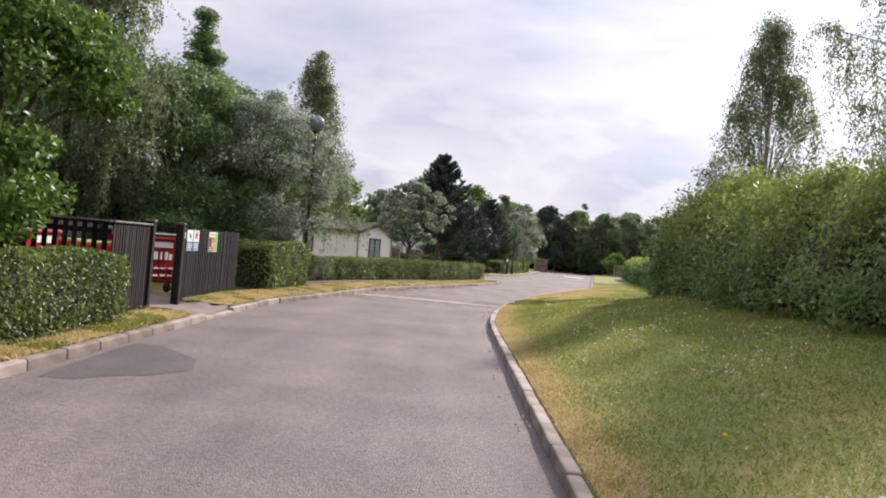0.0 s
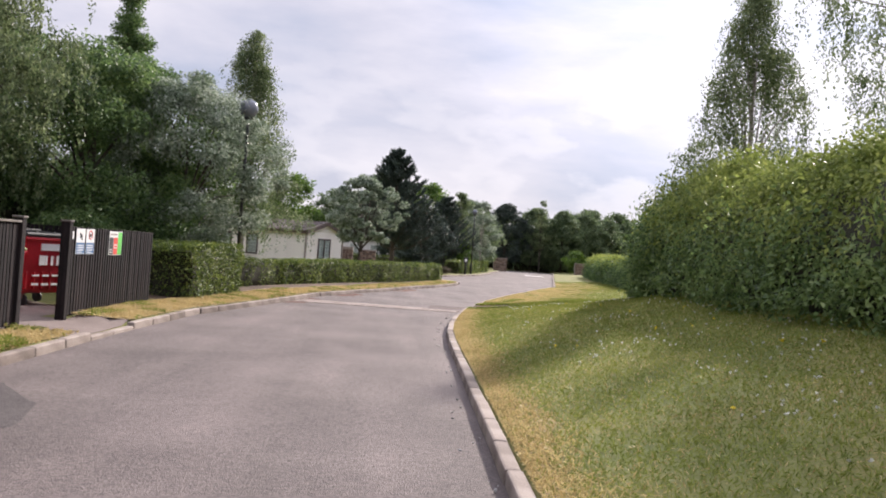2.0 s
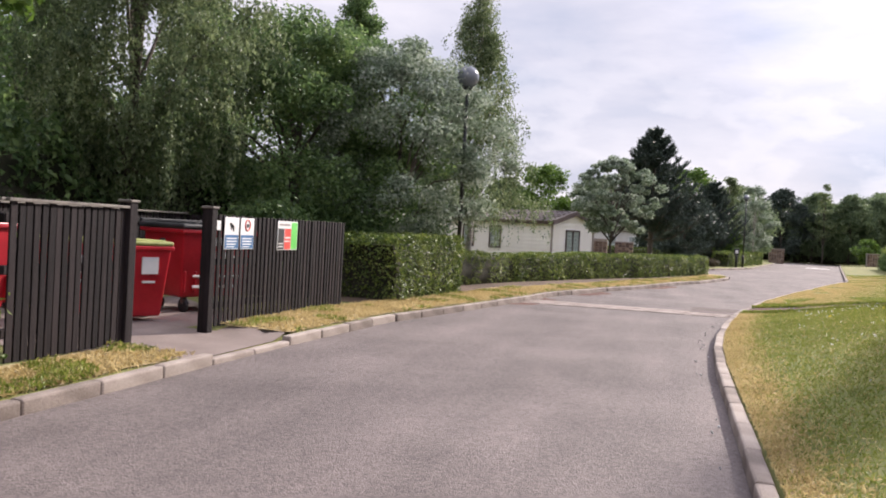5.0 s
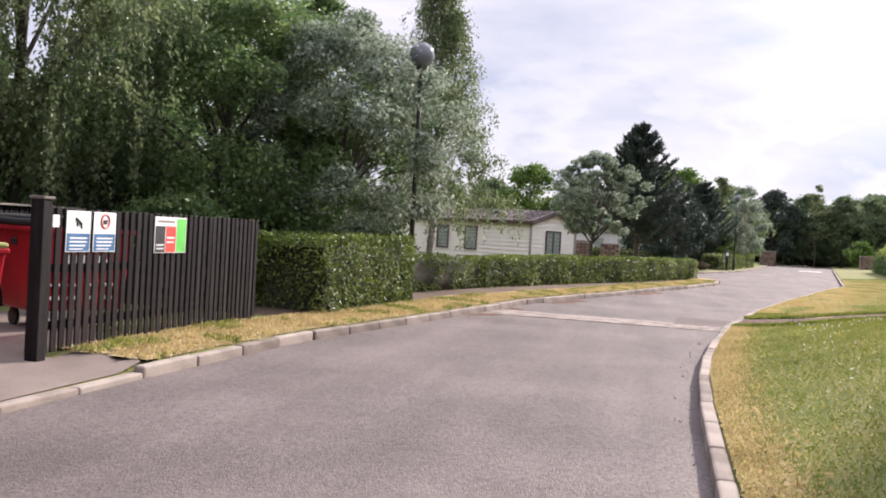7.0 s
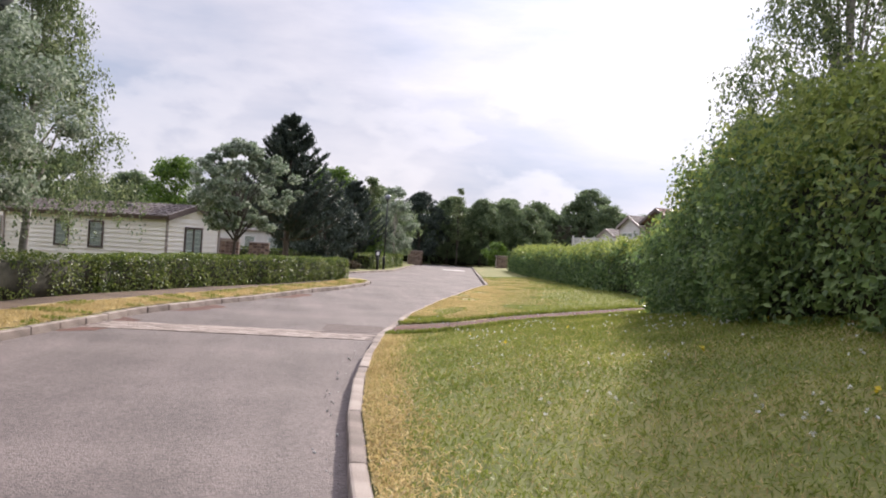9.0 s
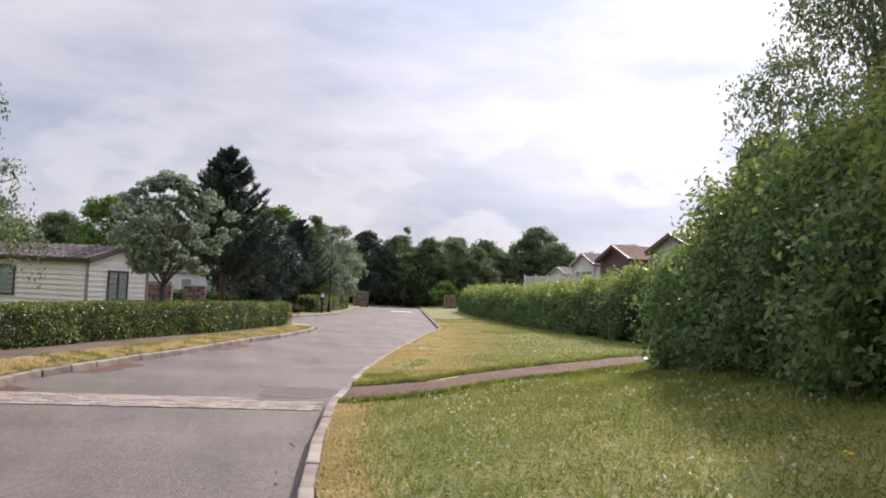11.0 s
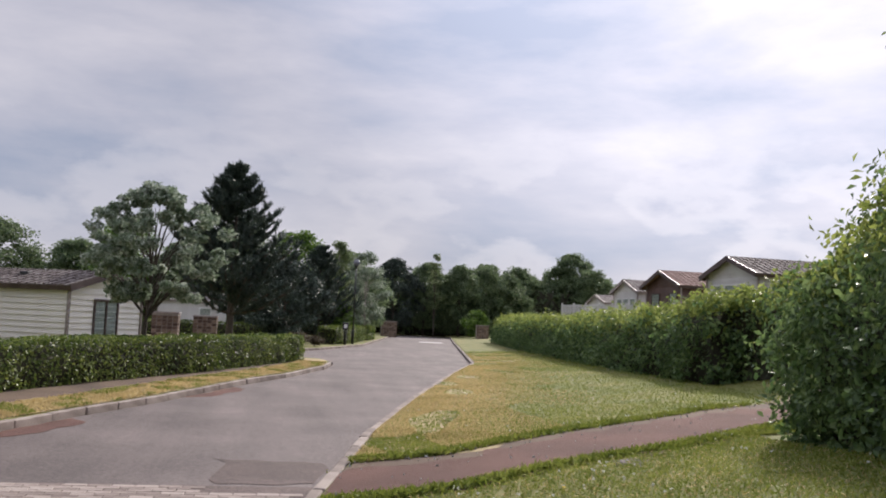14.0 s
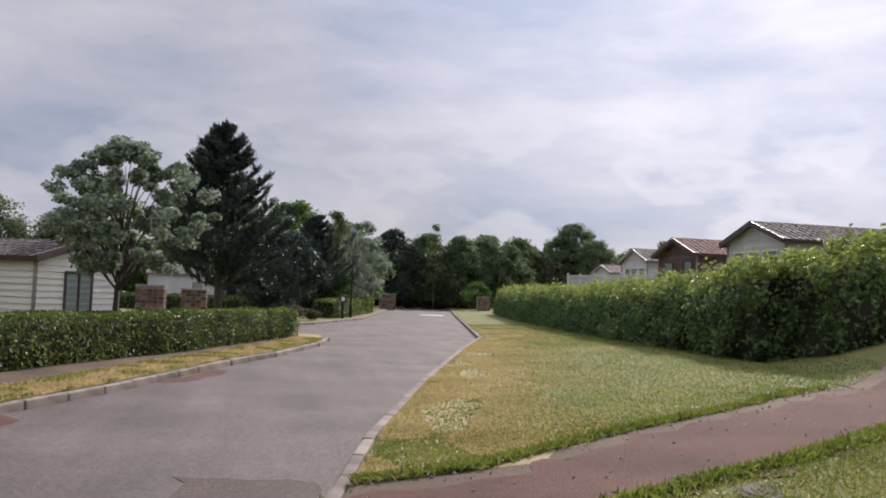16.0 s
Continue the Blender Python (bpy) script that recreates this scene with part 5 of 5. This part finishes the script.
street_lamp("black street lamp with a globe near the far hedge", 5.05, 74.3, 4.95, 0.2)
bl = thing("bollard_light", "short black bollard light with a white face", "bollard", (4.45, 71.9, 0.08))
part("pole", lathe(bmesh.new(), [(0.09, 0), (0.09, 0.85), (0.06, 0.9)], 14), LAMPBLACK, bl)
part("head", boxed(-0.17, -0.12, 0.9, 0.17, 0.12, 1.32, bevel=0.05), LAMPBLACK, bl)
part("face", boxed(-0.09, -0.128, 1.0, 0.09, -0.118, 1.22, bevel=0.003), WHITE, bl, "white face plate")

# ---- shrubs ----
tree("shrub", "round brownish shrub at the side road corner", 1.75, 65.3, 0.8, 0.58, 0.25, LEAF_SHRUB, "round", 2600, 0.10, 0.3, 40, 0.03, seed=120, category="shrub", limbs=8)
tree("shrub", "small brownish shrub at the side road corner", 2.6, 66.4, 0.6, 0.42, 0.2, LEAF_SHRUB, "round", 1800, 0.09, 0.22, 40, 0.02, seed=121, category="shrub", limbs=8)
tree("shrub", "light green shrub beside the side road pine", 4.6, 82.0, 3.0, 0.9, 0.4, LEAF_LIME, "tall", 4500, 0.15, 0.4, 50, 0.04, seed=122, category="shrub", limbs=8)
tree("shrub", "bright green sapling at the road end", 20.5, 113.0, 3.2, 1.3, 0.3, LEAF_LIME, "round", 3500, 0.22, 0.5, 40, 0.04, seed=123, category="shrub", limbs=8)
tree("shrub", "spiky bright shrub poking above the hedge end", 8.1, 27.6, 3.6, 0.7, 1.8, LEAF_BIRCH, "cone", 6000, 0.22, 0.35, 36, 0.03, seed=124, category="shrub", limbs=12, slim=0.10, upright=True)
for k, (x, y) in enumerate(((-7.2, 22.8), (-7.0, 25.5), (-6.6, 30.6), (-9.4, 16.9), (-7.4, 12.3))):
    tree("shrub", "light green undergrowth shrub below the trees", x, y, 2.3 if k == 4 else 1.9, 1.0, 0.4, LEAF_LIME if k in (3, 4) else LEAF_GREEN, "round", 7500, 0.10, 0.4, 50, 0.04, seed=130 + k, category="shrub", limbs=8)


# ---- manhole, pebbles, leaves ----
mh = thing("manhole_cover", "round grey manhole cover set in the grass", "manhole cover", (4.75, 27.05, land(4.75, 27.05) - 0.07), 0)
part("rim", lathe(bmesh.new(), [(0.36, -0.05), (0.36, 0.04), (0.33, 0.05)], 28), CASTIRON, mh)
part("plate", lathe(bmesh.new(), [(0.31, 0.0), (0.31, 0.055), (0.29, 0.06)], 28), CASTIRON, mh)


def scatter_stones(name, label, n, where, size):
    bm = bmesh.new()
    for _ in range(n):
        x, y = where()
        z = land(x, y) if not (left_kerb(y) < x < right_kerb(y)) else 0.0
        r = random.uniform(0.4, 1.3) * size
        bmesh.ops.create_icosphere(bm, subdivisions=1, radius=r, matrix=pose(x, y, z + 0.02, random.uniform(0, 90), random.uniform(0, 90), random.uniform(0, 360)) @ Matrix.Diagonal((1.3, 0.9, 0.6, 1)))
    ob = part(name, bm, STONE, None)
    return tagged(ob, label, "stones", kind="stuff")


def along_path():
    t = random.uniform(0, 0.75)
    a, b = (poly(PATH_NEAR), poly(PATH_FAR))
    q = random.choice((random.uniform(-0.02, 0.12), random.uniform(0.80, 1.02), random.uniform(0, 1)))
    return a(t)[0] * (1 - q) + b(t)[0] * q, a(t)[1] * (1 - q) + b(t)[1] * q


scatter_stones("pebbles", "loose grey pebbles along the gravel path", 260, along_path, 0.013)
scatter_stones("grit", "small pale stones lying along the kerb", 60, lambda: (lambda y: (right_kerb(y) - random.uniform(0.02, 0.25), y))(random.uniform(8, 26)), 0.012)


# ---- grass ----
def blades(name, label, n, where, material, size, slim=0.16, up=0.5):
    p = []
    for _ in range(n):
        x, y = where()
        p.append((x, y, land(x, y) + 0.008))
    p = np.array(p)
    size_a = np.full(n, size)
    p[:, 2] += size * 0.30
    pt = np.tile(np.array([[0, 0, 1.0]]), (n, 1))
    ob = link(name, leaf_mesh(name, p, RNG.normal(0, 0.8, p.shape) + np.array([0, 0, 0.5]), size_a, slim, 0.2, 0.2, pt, up), material)
    return tagged(ob, label, "grass", kind="stuff")


def on_path(x, y):
    ys0 = float(np.interp(x, [q[0] for q in PATH_NEAR], [q[1] for q in PATH_NEAR]))
    ys1 = float(np.interp(x, [q[0] for q in PATH_FAR], [q[1] for q in PATH_FAR]))
    return ys0 + 0.06 < y < ys1 - 0.02


def on_bank():
    while True:
        y = 4.0 + 27.0 * random.random() ** 1.0
        x = right_kerb(y) + 0.16 + random.random() ** 0.9 * 4.4
        if not on_path(x, y) and noise.noise((x * 0.9, y * 0.9, 2)) > -0.75 + 0.5 * max(0, 0.5 - (x - right_kerb(y))):
            return x, y


def on_lawn():
    while True:
        y = 28.5 + 40 * random.random() ** 2.0
        x = right_kerb(y) + 0.2 + random.random() * (8.0 if y > 34 else 5.5) * (1 if y < 46 else 0.6)
        if not on_path(x, y):
            return x, y


def lawn_by_kerb():
    while True:
        y = 28.8 + 36 * random.random() ** 1.8
        x = right_kerb(y) + 0.16 + abs(random.gauss(0, 1.3))
        if not on_path(x, y) and noise.noise((x * 0.8, y * 0.35, 4)) > -0.15:
            return x, y


def kerb_edge():
    y = random.uniform(4, 26.5)
    return right_kerb(y) + 0.13 + abs(random.gauss(0, 0.22)), y


def left_verge():
    while True:
        y = 5 + 45 * random.random() ** 1.3
        d = 0.12 + random.random() * (0.75 if y < 15 else 1.1 if y < 30 else 0.95)
        if not 15.1 < y < 17.4:
            return left_kerb(y) - d, y


blades("grass", "short mown green grass on the bank", 150000, on_bank, BLADE, 0.042)
blades("grass", "short mown green grass of the lawn beyond the path", 90000, on_lawn, BLADE, 0.045)
blades("dry_grass", "dry straw-coloured grass along the kerb", 22000, kerb_edge, STRAW, 0.05)
blades("dry_grass", "dry straw-coloured grass faded into the lawn beside the kerb", 40000, lawn_by_kerb, STRAW, 0.055)
blades("dry_grass", "dry straw-coloured grass through the bank turf", 22000, on_bank, STRAW, 0.04)
blades("dry_grass", "dry cut grass on the left verge", 42000, left_verge, STRAW, 0.075, 0.13, 0.35)
blades("grass", "green tufts in the left verge", 9000, lambda: next(q for q in iter(left_verge, None) if noise.noise((q[0] * 1.5, q[1] * 1.5, 7)) > 0.12), BLADE, 0.09)
blades("grass", "long ragged grass along the path edges", 6000, lambda: (lambda t, s_: (poly(PATH_NEAR if s_ else PATH_FAR)(t)[0] + random.gauss(0, 0.07), poly(PATH_NEAR if s_ else PATH_FAR)(t)[1] + (-0.08 if s_ else 0.08) + random.gauss(0, 0.06)))(random.uniform(0, 0.6), random.random() < 0.5), BLADE, 0.10)


def flowers(name, label, n, where, material, size):
    p = np.array([(lambda q: (q[0], q[1], land(*q) + random.uniform(0.035, 0.06)))(where()) for _ in range(n)])
    p = np.repeat(p, 5, 0) + RNG.normal(0, size * 0.25, (n * 5, 3))
    ob = link(name, leaf_mesh(name, p, np.tile(np.array([[0, 0, 1.0]]), (n * 5, 1)), size, 0.8, 0.2, 0.6), material)
    return tagged(ob, label, "flowers", kind="stuff")


def clover_spot():
    while True:
        x, y = on_bank()
        if x - right_kerb(y) > 1.2 and noise.noise((x * 0.7, y * 0.7, 11)) > 0.02:
            return x, y


flowers("clover_flowers", "white clover flowers dotted in the bank grass", 480, clover_spot, PETAL, 0.022)
flowers("clover_flowers", "single white clover flowers in the lawn", 90, on_lawn, PETAL, 0.022)
flowers("yellow_flowers", "few yellow flowers in the grass", 22, clover_spot, YELLOWPETAL, 0.035)
